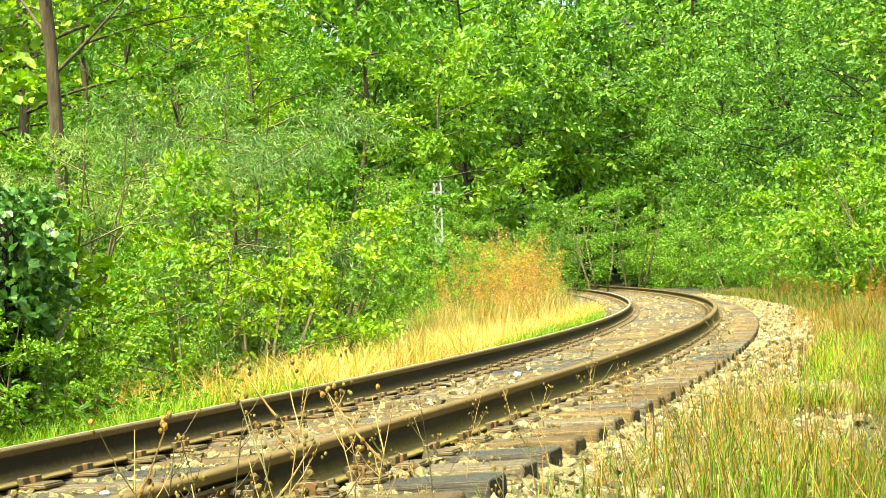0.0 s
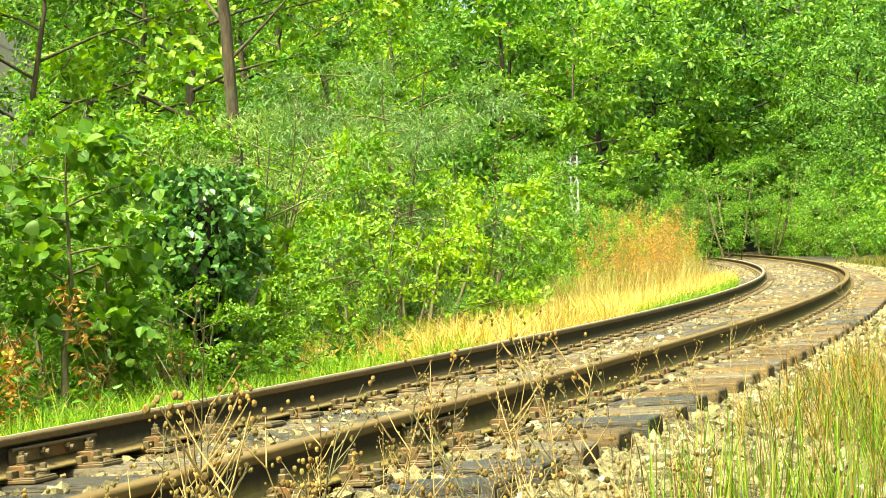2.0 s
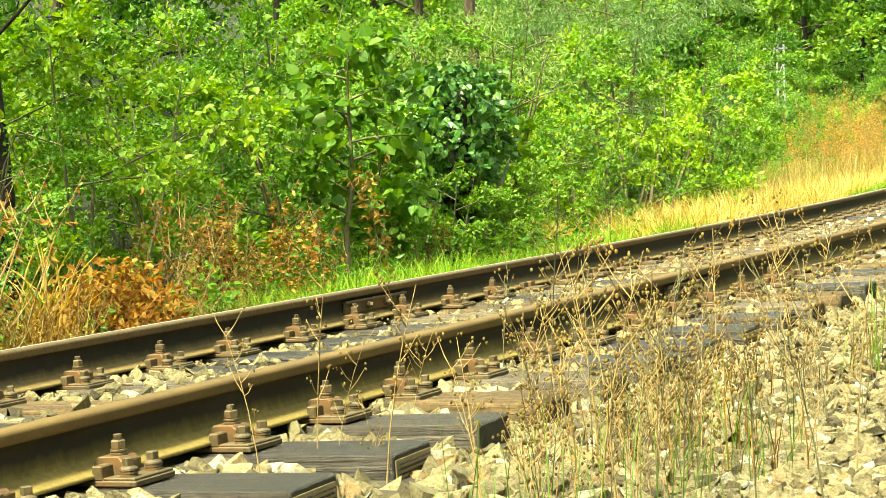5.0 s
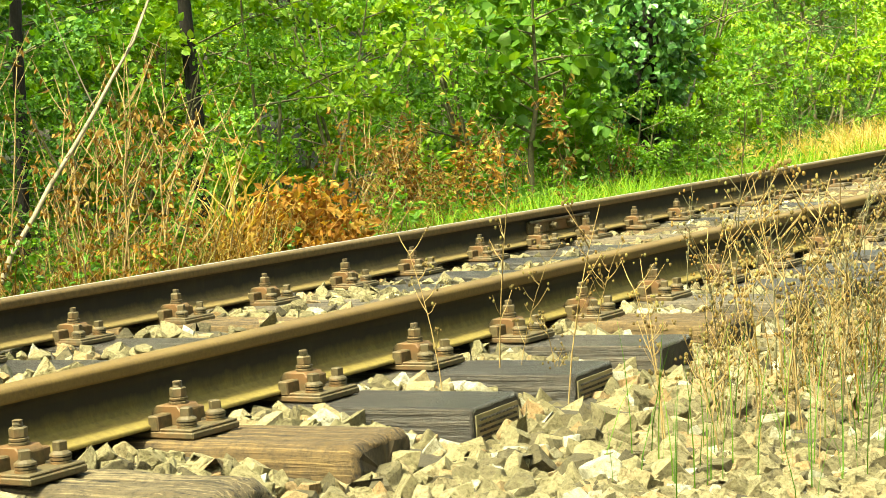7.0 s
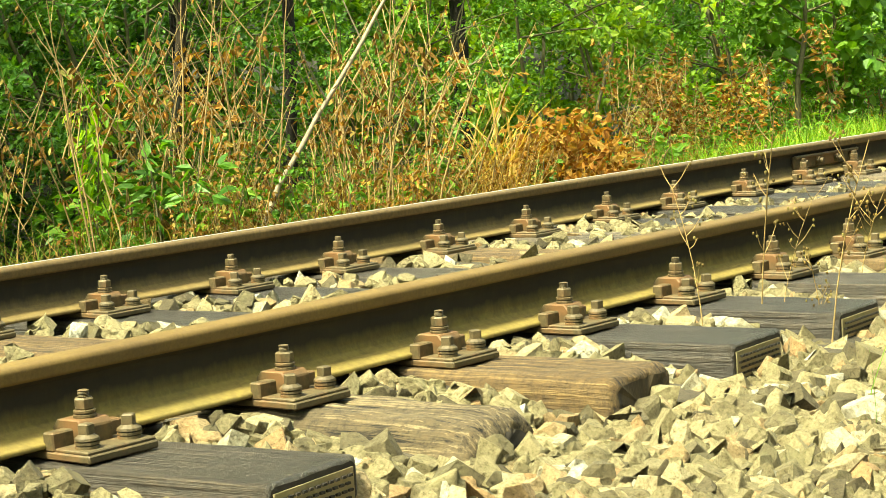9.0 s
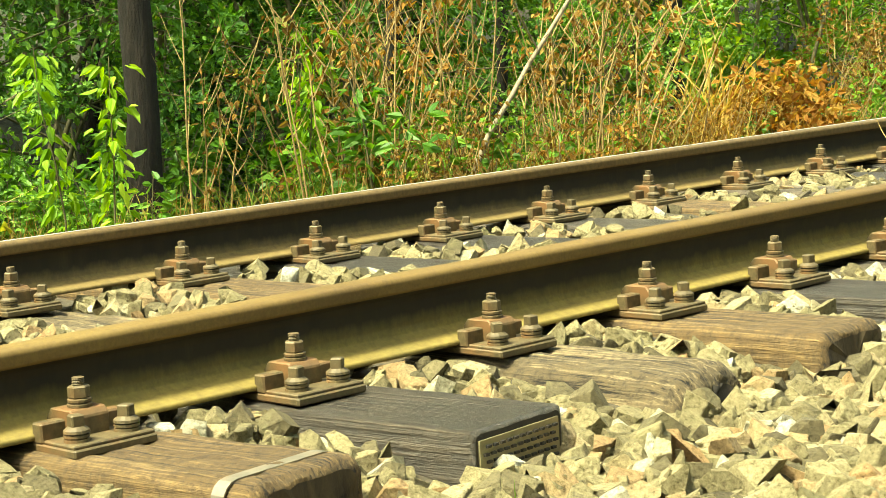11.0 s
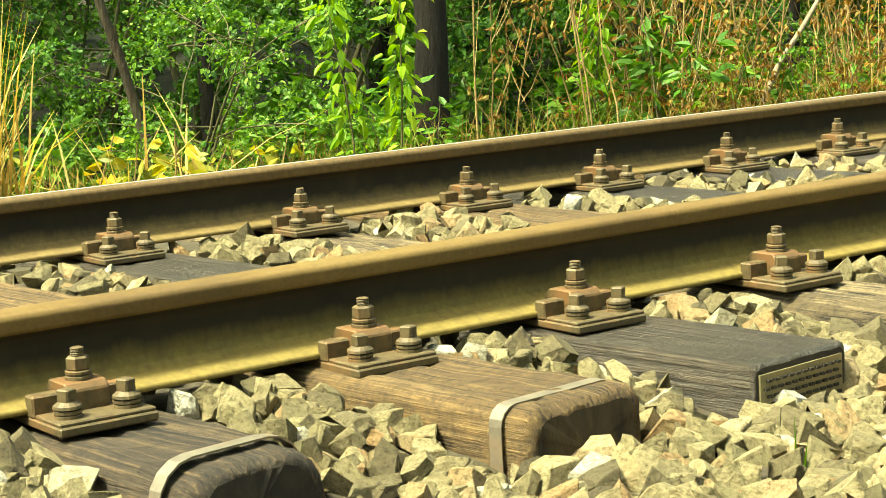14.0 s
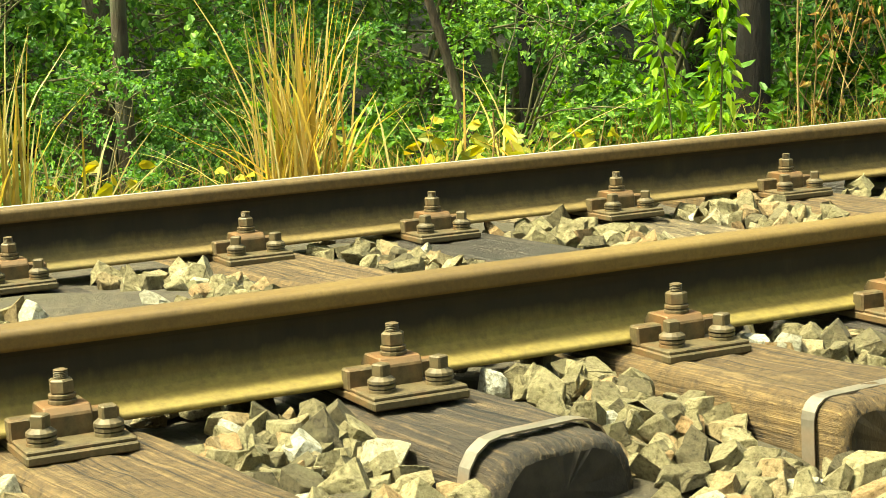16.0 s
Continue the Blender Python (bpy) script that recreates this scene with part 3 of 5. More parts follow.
def timber_section(b, w=0.125, h=0.155):
    """Half-round shouldered section of a sleeper, its top at z = 0; eight points of the top carry cracks."""
    arc = [(w - b + b * math.cos(a), -b + b * math.sin(a)) for a in np.radians((0, 22, 45, 68, 90))]
    top = [(x, 0.0) for x in np.linspace(w - b, b - w, 10)[1:-1]]
    return [(w, -h), (w, -(h + b) / 2)] + arc + top + [(-x, z) for x, z in arc[::-1]] + [(-w, -(h + b) / 2), (-w, -h)]


def mesh_timber(seed, mat, worn, shoulder):
    """A hewn sleeper along y, 2.66 m long: cracked top, shoulders worn rounder towards the ends."""
    rng = np.random.default_rng(seed)
    half = np.concatenate([np.linspace(0.06, 1.26, 21), [1.29]])
    edge = 0.006 + 0.012 * worn
    ends = [(1.33 - edge + edge * math.sin(a), edge * (1 - math.cos(a))) for a in np.radians((0, 30, 60, 85))]
    rows = [(y, 0.0) for y in half] + ends
    rows = [(-y, c) for y, c in rows[::-1]] + rows
    b0 = 0.006 + 0.02 * worn
    k = len(timber_section(b0))
    wob = np.cumsum(rng.normal(size=(len(rows), 2)), 0) * 0.0007 * worn
    cracks = [(c, rng.uniform(-1.2, 0.6), rng.uniform(0.5, 1.2), rng.uniform(0.003, 0.008) * worn) for c in rng.integers(7, 15, 5)]
    V = []
    for i, (y, c) in enumerate(rows):
        e = min(1.0, max(0.0, abs(y) - 0.95) / 0.36)
        sec = timber_section(b0 + (shoulder - b0) * e * e)
        for q, (x, z) in enumerate(sec):
            x, z = x * (1 - c / 0.125), z - c if z > -0.1 else z
            dz = rng.normal() * 0.0009 * (0.4 + worn) + wob[i, 0]
            for cq, y0, ln, deep in cracks:
                if q == cq and y0 < y < y0 + ln:
                    dz -= deep
            V.append((x + rng.normal() * 0.0008 * worn + wob[i, 1], y + rng.normal() * 0.0015 * worn, z + (dz if z > -0.1 else 0)))
    n = len(rows)
    f = []
    for i in range(n - 1):
        for j in range(k):
            a, c = i * k + j, i * k + (j + 1) % k
            f.append((a, c, c + k, a + k))
    for r0, sg in ((0, -1), ((n - 1) * k, 1)):
        V.append((0, rows[-1][0] * sg + 0.002 * sg, -0.075))
        f += [(r0 + j, r0 + (j + 1) % k, len(V) - 1) for j in range(k)]
    me = bpy.data.meshes.new("timber")
    me.from_pydata(V, [], f)
    me.materials.append(mat)
    me.materials.append(M_ENDGRAIN_BROWN if mat in (M_TIMBER, M_GREYWOOD) else M_ENDGRAIN)
    for p in me.polygons[-2 * k:]:
        p.material_index = 1
    me.update()
    bm = bmesh.new()
    bm.from_mesh(me)
    bmesh.ops.recalc_face_normals(bm, faces=bm.faces)
    for face in bm.faces:
        face.smooth = face.material_index == 0
    bm.to_mesh(me)
    bm.free()
    return me


TIMBERS = {"brown": [mesh_timber(i, M_TIMBER, 1.0, 0.034) for i in range(3)], "rotten": [mesh_timber(5, M_ROTTEN, 2.4, 0.08)], "charred": [mesh_timber(7, M_CHARRED, 1.0, 0.072)],
           "black": [mesh_timber(9 + i, M_TARRED, 0.3, 0.014) for i in range(3)]}
TIMBERS["grey"] = [mesh_timber(20 + i, M_GREYWOOD, 0.9, 0.03) for i in range(3)]
SHOULDER = {"band": (0.026, 0.034), "dark_band": (0.026, 0.072)}


def mesh_band(b0, b1):
    """A flat steel strap bent over a sleeper's end, following its worn shoulders."""
    e = (1.265 - 0.95) / 0.36
    sec = [p for p in timber_section(b0 + (b1 - b0) * e * e) if p[1] > -0.12]
    sec = [(0.125, -0.13)] + sec + [(-0.125, -0.13)]
    grow_ = lambda p, d: (p[0] * (1 + d * 0.5 / 0.125), p[1] + d)
    bm = bmesh.new()
    rows = []
    for p in sec:
        (x, z), (X, Z) = grow_(p, 0.0025), grow_(p, 0.0055)
        rows.append([bm.verts.new(q) for q in ((x, -0.013, z), (X, -0.013, Z), (X, 0.013, Z), (x, 0.013, z))])
    for r0, r1 in zip(rows, rows[1:]):
        for k in range(4):
            bm.faces.new((r0[k], r0[(k + 1) % 4], r1[(k + 1) % 4], r1[k]))
    bm.faces.new(rows[0])
    bm.faces.new(rows[-1][::-1])
    bmesh.ops.recalc_face_normals(bm, faces=bm.faces)
    return mesh_bm("metal_band", bm, M_STRAP)


def mesh_nailplate():
    """Pressed nail plate on a sleeper's end: a field of small punched tongues."""
    bm = bmesh.new()
    box(bm, -0.108, 0.108, 1.326, 1.334, -0.140, -0.020)
    for i in range(11):
        for j in range(9):
            x, z = -0.100 + i * 0.0182 + (j % 2) * 0.007, -0.134 + j * 0.0125
            box(bm, x, x + 0.011, 1.3325, 1.3385, z, z + 0.0045)
    bm.faces.ensure_lookup_table()
    for f in bm.faces[6:]:
        f.material_index = 1
    return mesh_bm("nail_plate", bm, [M_ZINC, M_ENDGRAIN])


ME_BAND, ME_NAILPLATE = {k: mesh_band(*v) for k, v in SHOULDER.items()}, mesh_nailplate()

# near-rail and far-rail stations of the sleepers that can be told apart
NEAR_S = [-3.882, -3.365, -2.850, -2.393, -1.885, -1.404, -0.941, -0.453, 0.041, 0.490]
FAR_S = [-4.110, -3.601, -3.050, -2.571, -2.051, -1.526, -1.055, -0.558, -0.079, 0.428]
KIND = ["brown", "dark_band", "band", "plate", "rotten", "brown", "plate", "plate", "black", "brown"]
LABEL = {"rotten": "rotten split brown sleeper sunk in ballast", "brown": "cracked weathered brown timber sleeper under the rails", "band": "brown timber sleeper with a steel strap round its charred end",
         "plate": "tarred black timber sleeper with a nail plate on its end", "dark_band": "dark charred timber sleeper with a steel strap round its rounded end", "black": "dark tarred timber sleeper bedded in ballast", "grey": "dry grey weathered timber sleeper in the curve"}


def fasten(timber_parent, sx, oy, turn, detailed, far_off):
    plate = part("base_plate", ME_PLATE, timber_parent, Matrix.Translation((sx, oy, 0.0195)) @ Matrix.Rotation(turn, 4, "Z"))
    for sgn in (1, -1):
        flip = Matrix.Rotation(0 if sgn == 1 else math.pi, 4, "Z")
        if not detailed and (sgn == -1 or far_off):
            continue
        part("rail_clip", ME_CLIP, plate, flip)
        part("clip_bolt", ME_BOLT if detailed else ME_BOLT_PLAIN, plate, flip @ Matrix.Translation((0, 0.086, 0)))
        part("nut", ME_NUT, plate, flip @ Matrix.Translation((0, 0.086, 0)) @ Matrix.Rotation(random.uniform(0, 1), 4, "Z"))
        if detailed:
            part("spring_washer", ME_SPRING, plate, flip @ Matrix.Translation((0, 0.086, 0)))
        for dx in (-0.048, 0.048):
            part("coach_screw", ME_SCREW if detailed else ME_SCREW_PLAIN, plate, flip @ Matrix.Translation((dx, 0.145, 0)) @ Matrix.Rotation(random.uniform(0, 1.5), 4, "Z"))
    return plate


def sleeper(sn, sf, kind, detailed):
    a, b = Vector(along(sn, GAUGE, -0.149)), Vector(along(sf, 0.0, -0.149))
    mid = (a + b) / 2
    ydir = (a - b).normalized()
    zdir = Vector(along(sn, GAUGE, 1.0)) - Vector(along(sn, GAUGE, 0.0))
    xdir = ydir.cross(zdir).normalized()
    zdir = xdir.cross(ydir)
    m = Matrix((xdir, ydir, zdir)).transposed().to_4x4()
    m.translation = mid - zdir * 0.0205
    root = tagged(new("railway_sleeper"), LABEL[kind], "sleeper", "sleepers under the track")
    root.matrix_basis = m
    mesh = random.choice(TIMBERS["black" if kind in ("plate", "black") else "charred" if kind == "dark_band" else kind if kind in ("rotten", "grey") else "brown"])
    back = Matrix.Translation((0, -0.085 if kind == "dark_band" else 0.0, 0))
    part("timber", mesh, root, back)
    if kind in ("band", "dark_band"):
        part("metal_band", ME_BAND[kind], root, back @ Matrix.Translation((0, 1.265, 0.001)))
    if kind == "plate":
        part("nail_plate", ME_NAILPLATE, root)
    half = (a - b).length / 2
    hd = heading((sn + sf) / 2)
    rail_dir = Vector((math.cos(hd), math.sin(hd), 0))
    turn = math.atan2(rail_dir.dot(ydir), rail_dir.dot(xdir))
    for y in (half, -half):
        fasten(root, 0.0, y, turn, detailed, sn > 34)
    return root


random.seed(4)
for i, (sn, sf) in enumerate(zip(NEAR_S, FAR_S)):
    sleeper(sn, sf, KIND[i], True)
s_at = -4.40
while s_at > -9:
    sleeper(s_at, s_at - 0.22, "brown", False)
    s_at -= 0.51
s_at, k_at, FURTHER = 0.99, 0, []
while s_at < 110:
    sk = -0.06 * max(0, 1 - k_at / 8)
    s_far = s_at + sk + random.uniform(-0.02, 0.02)
    FURTHER.append((s_at, s_far))
    sleeper(s_at, s_far, random.choice(["brown", "black", "grey", "black", "plate"] if s_at < 5 else ["brown", "grey", "grey", "black", "brown"]), s_at < 5)
    s_at += random.uniform(0.47, 0.54)
    k_at += 1


# ---- rail joints: fishplates ----
def fishplate(s0, offset, parent):
    bm = bmesh.new()
    box(bm, -0.31, 0.31, 0.010, 0.026, -0.108, -0.052, 0.004)
    box(bm, -0.31, 0.31, 0.020, 0.036, -0.062, -0.048, 0.004)
    me = mesh_bm("fishplate", bm, M_IRON)
    p, h = Vector(along(s0, offset)), heading(s0)
    m = Matrix.Translation(p) @ Matrix.Rotation(h + math.pi, 4, "Z")
    fp = part("fishplate", me, parent, m)
    bm = bmesh.new()
    prism(bm, 0.02, 0.02, 0, 0.018, 6)
    prism(bm, 0.012, 0.012, 0.018, 0.034, 10)
    nut = mesh_bm("fishbolt", bm, M_IRON)
    for x in (-0.24, -0.09, 0.09, 0.24):
        part("fishbolt", nut, fp, Matrix.Translation((x, 0.026, -0.08)) @ Matrix.Rotation(-math.pi / 2, 4, "X"))


fishplate(3.35, 0.0, rail_far)
fishplate(3.45, GAUGE, rail_near)


# ---- ballast ----
def ico():
    g = (1 + 5 ** 0.5) / 2
    v = np.array([(-1, g, 0), (1, g, 0), (-1, -g, 0), (1, -g, 0), (0, -1, g), (0, 1, g), (0, -1, -g), (0, 1, -g), (g, 0, -1), (g, 0, 1), (-g, 0, -1), (-g, 0, 1)])
    f = np.array([(0, 11, 5), (0, 5, 1), (0, 1, 7), (0, 7, 10), (0, 10, 11), (1, 5, 9), (5, 11, 4), (11, 10, 2), (10, 7, 6), (7, 1, 8),
                  (3, 9, 4), (3, 4, 2), (3, 2, 6), (3, 6, 8), (3, 8, 9), (4, 9, 5), (2, 4, 11), (6, 2, 10), (8, 6, 7), (9, 8, 1)])
    return v / np.linalg.norm(v[0]), f


ICO_V, ICO_F = ico()


def broken_stone(rng):
    """One stone: the space within eleven break planes, as vertices and triangles."""
    axes = np.concatenate([np.eye(3), -np.eye(3), rng.normal(size=(5, 3))]) + rng.normal(size=(11, 3)) * 0.22
    axes /= np.linalg.norm(axes, axis=1)[:, None]
    far = np.concatenate([rng.uniform(0.66, 0.84, 6), rng.uniform(0.72, 0.92, 5)])
    V, on = [], []
    for tri in itertools.combinations(range(11), 3):
        m = axes[list(tri)]
        if abs(np.linalg.det(m)) < 0.05:
            continue
        p = np.linalg.solve(m, far[list(tri)])
        if (axes @ p < far + 1e-7).all() and np.linalg.norm(p) < 2.2:
            V.append(p)
            on.append(set(tri))
    V, F_ = np.array(V), []
    for i in range(11):
        ids = [j for j in range(len(V)) if i in on[j]]
        if len(ids) < 3:
            continue
        c = V[ids].mean(0)
        u = np.cross(axes[i], [0.3, 0.5, 0.8])
        u /= np.linalg.norm(u)
        w = np.cross(axes[i], u)
        ids.sort(key=lambda j: math.atan2((V[j] - c) @ w, (V[j] - c) @ u))
        F_ += [(ids[0], ids[q], ids[q + 1]) for q in range(1, len(ids) - 1)]
    V -= V.mean(0)
    return V / np.linalg.norm(V, axis=1).mean(), np.array(F_)


def worn_stone(rng):
    """A broken stone with chipped, slightly rounded edges."""
    v, f = broken_stone(rng)
    bm = bmesh.new()
    vs = [bm.verts.new(p) for p in v]
    for t in f:
        bm.faces.new([vs[i] for i in t])
    bmesh.ops.recalc_face_normals(bm, faces=bm.faces)
    bmesh.ops.dissolve_limit(bm, angle_limit=0.02, verts=bm.verts, edges=bm.edges)
    bmesh.ops.bevel(bm, geom=list(bm.edges), offset=0.15, segments=1, affect="EDGES", clamp_overlap=True)
    for q in bm.verts:
        q.co += Vector(rng.normal(size=3) * 0.014)
    bmesh.ops.triangulate(bm, faces=bm.faces)
    bm.verts.index_update()
    out = np.array([q.co for q in bm.verts]), np.array([[q.index for q in t.verts] for t in bm.faces])
    bm.free()
    return out


BANK_WORN = [worn_stone(np.random.default_rng(700 + i)) for i in range(36)]
BANK = [broken_stone(np.random.default_rng(900 + i)) for i in range(48)]


def lay_stones(rng, at, size, bank):
    """Stones of the bank laid at the places given, each turned and stretched."""
    V, Fc, base = [], [], 0
    pick = rng.integers(0, len(bank), len(at))
    for k, (bv, bf) in enumerate(bank):
        p, r = at[pick == k], size[pick == k]
        n = len(p)
        if not n:
            continue
        q = rng.normal(size=(n, 4))
        q[:, 1:3] *= 0.6
        q /= np.linalg.norm(q, axis=1)[:, None]
        w, x, y, z = q.T
        R = np.stack([1 - 2 * (y * y + z * z), 2 * (x * y - w * z), 2 * (x * z + w * y), 2 * (x * y + w * z), 1 - 2 * (x * x + z * z), 2 * (y * z - w * x),
                      2 * (x * z - w * y), 2 * (y * z + w * x), 1 - 2 * (x * x + y * y)], 1).reshape(n, 3, 3)
        v = bv[None] * np.stack([rng.uniform(0.9, 1.3, n), rng.uniform(0.8, 1.1, n), rng.uniform(0.65, 0.95, n)], 1)[:, None] * r[:, None, None]
        V.append((np.einsum("nij,nkj->nki", R, v) + p[:, None]).reshape(-1, 3))
        Fc.append((bf[None] + base + (np.arange(n) * len(bv))[:, None, None]).reshape(-1, 3))
        base += n * len(bv)
    return np.concatenate(V), np.concatenate(Fc)


TIMBER_SPANS = list(zip(NEAR_S, FAR_S)) + FURTHER


def clear_of_sleepers(s, o):
    """True where no detailed sleeper's top lies."""
    ok = np.ones(len(s), bool)
    keep = np.abs(np.sin(s * 917.0 + o * 533.0))
    for sn, sf in TIMBER_SPANS:
        c = sf + (sn - sf) * o / GAUGE
        ok &= ~((np.abs(s - c) < (0.15 if sn < 0.9 else 0.125)) & (o < (2.10 if sn < 0.9 else 2.0)) & (o > -0.6) & (keep > (0.0 if sn < 0.9 else 0.10)))
    return ok


def scatter(rng, n, s_range, o_range, size, lift=0.3):
    s, o = rng.uniform(*s_range, n), rng.uniform(*o_range, n)
    o = o + np.where(o > 1.5, np.abs(rng.normal(size=len(s))) * 0.06, 0)
    s = s + rng.normal(size=len(s)) * 0.05
    k = clear_of_sleepers(s, o)
    s, o = s[k], o[k]
    r = size * rng.uniform(0.55, 1.25, len(s))
    p = on_ground(s, o)
    p[:, 2] += r * rng.uniform(-0.15, lift, len(s))
    return s, o, p, r


def ballast(name, seed, n, s_range, o_range, size, label, lift=0.3, raised=0.0, bank=BANK):
    rng = np.random.default_rng(seed)
    s, o, p, r = scatter(rng, n, s_range, o_range, size, lift)
    p[:, 2] += raised
    v, f = lay_stones(rng, p, r, bank)
    return tagged(new(name, mesh_of(name, v, f, [M_STONE])), label, "ballast", kind="stuff")


ballast("ballast", 20, 7600, (-5.2, 1.0), (1.56, 2.62), 0.033, "pale crushed limestone ballast on the outer shoulder", 0.5, 0.0, BANK_WORN)
ballast("ballast", 21, 11500, (-5.2, 1.5), (2.5, 3.4), 0.025, "pale crushed limestone ballast of the outer slope", 0.5)
ballast("ballast", 22, 5600, (-5.5, 1.5), (0.06, 1.45), 0.033, "crushed stone ballast between the rails", 0.7, 0.0, BANK_WORN)
ballast("ballast", 23, 900, (-6, 8), (-1.1, -0.06), 0.030, "crushed stone ballast along the inner rail")
ballast("ballast", 24, 10500, (1.0, 12), (1.56, 3.1), 0.028, "crushed stone ballast with dry weeds in it", 0.5, 0.012)
ballast("ballast", 25, 3600, (1.5, 12), (0.06, 1.45), 0.027, "crushed stone ballast between the rails", 0.5, 0.002)
ballast("ballast", 26, 8500, (12, 60), (1.56, 3.0), 0.036, "crushed stone ballast beside the far curve", 0.5, 0.013)
ballast("ballast", 27, 4200, (12, 60), (-0.9, 1.45), 0.038, "crushed stone ballast between the rails of the curve", 0.25, 0.0)
ballast("ballast", 28, 11000, (-10, -5.1), (-0.7, 3.4), 0.030, "crushed stone ballast further along the track")
STONE_MESHES = [mesh_of("ballast_stone", bv, bf, [M_STONE_ONE]) for bv, bf in BANK_WORN[:24]]
shoulder = tagged(new("ballast_shoulder"), "loose larger ballast stones on the outer shoulder", "ballast", kind="structure")
rng_s = np.random.default_rng(44)
s_, o_, p_, r_ = scatter(rng_s, 640, (-4.6, -0.6), (1.6, 2.55), 0.036, 0.5)
for i in range(min(300, len(s_))):
    q = Euler(rng_s.uniform(0, 6.28, 3))
    part("stone", STONE_MESHES[i % 24], shoulder, Matrix.LocRotScale(Vector(p_[i] + np.array([0, 0, 0.012])), q, Vector((r_[i],) * 3)))


# ---- plants ----
bush_a = plant("bush", 101, M_TWIG, M_LEAF, "dense fresh green bush at the edge of the wood", "bush", "foliage", "stem", height=2.3, radius=1.15, bare=0.05, limbs=22, twigs=12, per_twig=28, leaf=0.056, trunk=0.03, stems=4)
bush_b = plant("bush", 102, M_TWIG, M_LEAF_LIME, "lime green broad-leaved bush beside the track", "bush", "foliage", "stem", height=1.9, radius=1.0, bare=0.05, limbs=22, twigs=10, per_twig=28, leaf=0.055, trunk=0.025, stems=4, width=0.7, broad=True)
bush_d = plant("bush", 105, M_TWIG, M_LEAF_DEEP, "small-leaved dark undergrowth in the shade", "bush", "foliage", "stem", height=1.15, radius=0.95, bare=0.03, limbs=22, twigs=9, per_twig=36, leaf=0.031, trunk=0.015, stems=4, width=0.7, broad=True)
bush_c = plant("bush", 103, M_TWIG, M_LEAF_DEEP, "deep green shaded undergrowth bush", "bush", "foliage", "stem", height=1.7, radius=1.1, bare=0.05, limbs=22, twigs=10, per_twig=36, leaf=0.038, trunk=0.025, stems=4)
willow = plant("willow_bush", 104, M_TWIG, M_LEAF_GREY, "grey-green willow bush with fine narrow leaves", "bush", "foliage", "stem", height=3.4, radius=1.5, bare=0.08, limbs=26, twigs=13, per_twig=34, leaf=0.085, trunk=0.04, stems=3, width=0.22, droop=0.5)
tree_a = plant("tree", 111, M_BARK, M_LEAF, "fresh green broad-leaved tree in the wood", "tree", height=8.5, radius=2.6, bare=0.16, limbs=24, twigs=12, per_twig=29, leaf=0.12, trunk=0.11)
bank_tree = plant("tree", 114, M_BARK, M_LEAF, "full-crowned green tree on the outer bank", "tree", height=9.5, radius=3.2, bare=0.05, limbs=28, twigs=12, per_twig=23, leaf=0.19, trunk=0.13)
bank_tree_dark = plant("tree", 115, M_BARK_DARK, M_LEAF_DEEP, "dark full-crowned tree on the outer bank", "tree", height=10.5, radius=3.3, bare=0.05, limbs=28, twigs=12, per_twig=23, leaf=0.19, trunk=0.15)
bank_bush = plant("bush", 116, M_TWIG, M_LEAF, "spreading green bush on the outer bank", "bush", "foliage", "stem", height=2.9, radius=1.9, bare=0.03, limbs=26, twigs=10, per_twig=16, leaf=0.14, trunk=0.04, stems=4)
tree_b = plant("tree", 112, M_BARK_DARK, M_LEAF_DEEP, "dark green broad-leaved tree in the wood", "tree", height=9.5, radius=2.9, bare=0.12, limbs=25, twigs=12, per_twig=29, leaf=0.12, trunk=0.13)
tree_c = plant("tree", 113, M_BARK, M_LEAF_LIME, "light green young maple at the wood's edge", "tree", height=6.5, radius=2.2, bare=0.15, limbs=20, twigs=12, per_twig=29, leaf=0.12, trunk=0.08, width=0.8)

rng_p = random.Random(77)
first_use = set()


def put(kind, s, o, size=1.0, tall=None):
    ob = stand(kind, s, o, rng_p.uniform(0, 6.28), size, first=kind.name not in first_use, tall=tall)
    first_use.add(kind.name)
    return ob


# front hedge along the inner side of the curve
s_at = 2.2
while s_at < 46:
    put(rng_p.choice([bush_a, bush_b, bush_a, bush_b]), s_at, -2.5 - rng_p.uniform(0, 0.9) - max(0, 6 - s_at) * 0.2 - (1.0 if 8.0 < s_at < 9.9 else 0), rng_p.uniform(0.7, 1.15) * (0.75 if s_at > 27 else 0.52 if s_at > 20 else 1.0))
    s_at += rng_p.uniform(0.9, 1.6)
# low shaded undergrowth opposite the camera
s_at = -6.5
while s_at < 2.8:
    if rng_p.uniform(0, 1) < 0.45:
        put(bush_d, s_at, -2.3 - rng_p.uniform(0, 0.8), rng_p.uniform(0.5, 0.9))
    put(bush_d, s_at + 0.3, -3.6 - rng_p.uniform(0, 1.0), rng_p.uniform(0.9, 1.4))
    s_at += rng_p.uniform(0.75, 1.15)
# second row
s_at = -9.0
while s_at < 54:
    put(rng_p.choice([bush_c, bush_d, bush_c] if s_at < 2.5 else [bush_a, bush_a, bush_a, bush_b]), s_at, -4.9 - rng_p.uniform(0, 1.4), rng_p.uniform(0.9, 1.5))
    s_at += rng_p.uniform(1.3, 2.0) * (1.5 if s_at > 14 else 1.0)
s_at = -12.0
while s_at < 16:
    put(rng_p.choice([bush_c, bush_d, bush_a]), s_at, -8 - rng_p.uniform(0, 2.5), rng_p.uniform(1.4, 2.2))
    s_at += rng_p.uniform(1.7, 2.6)
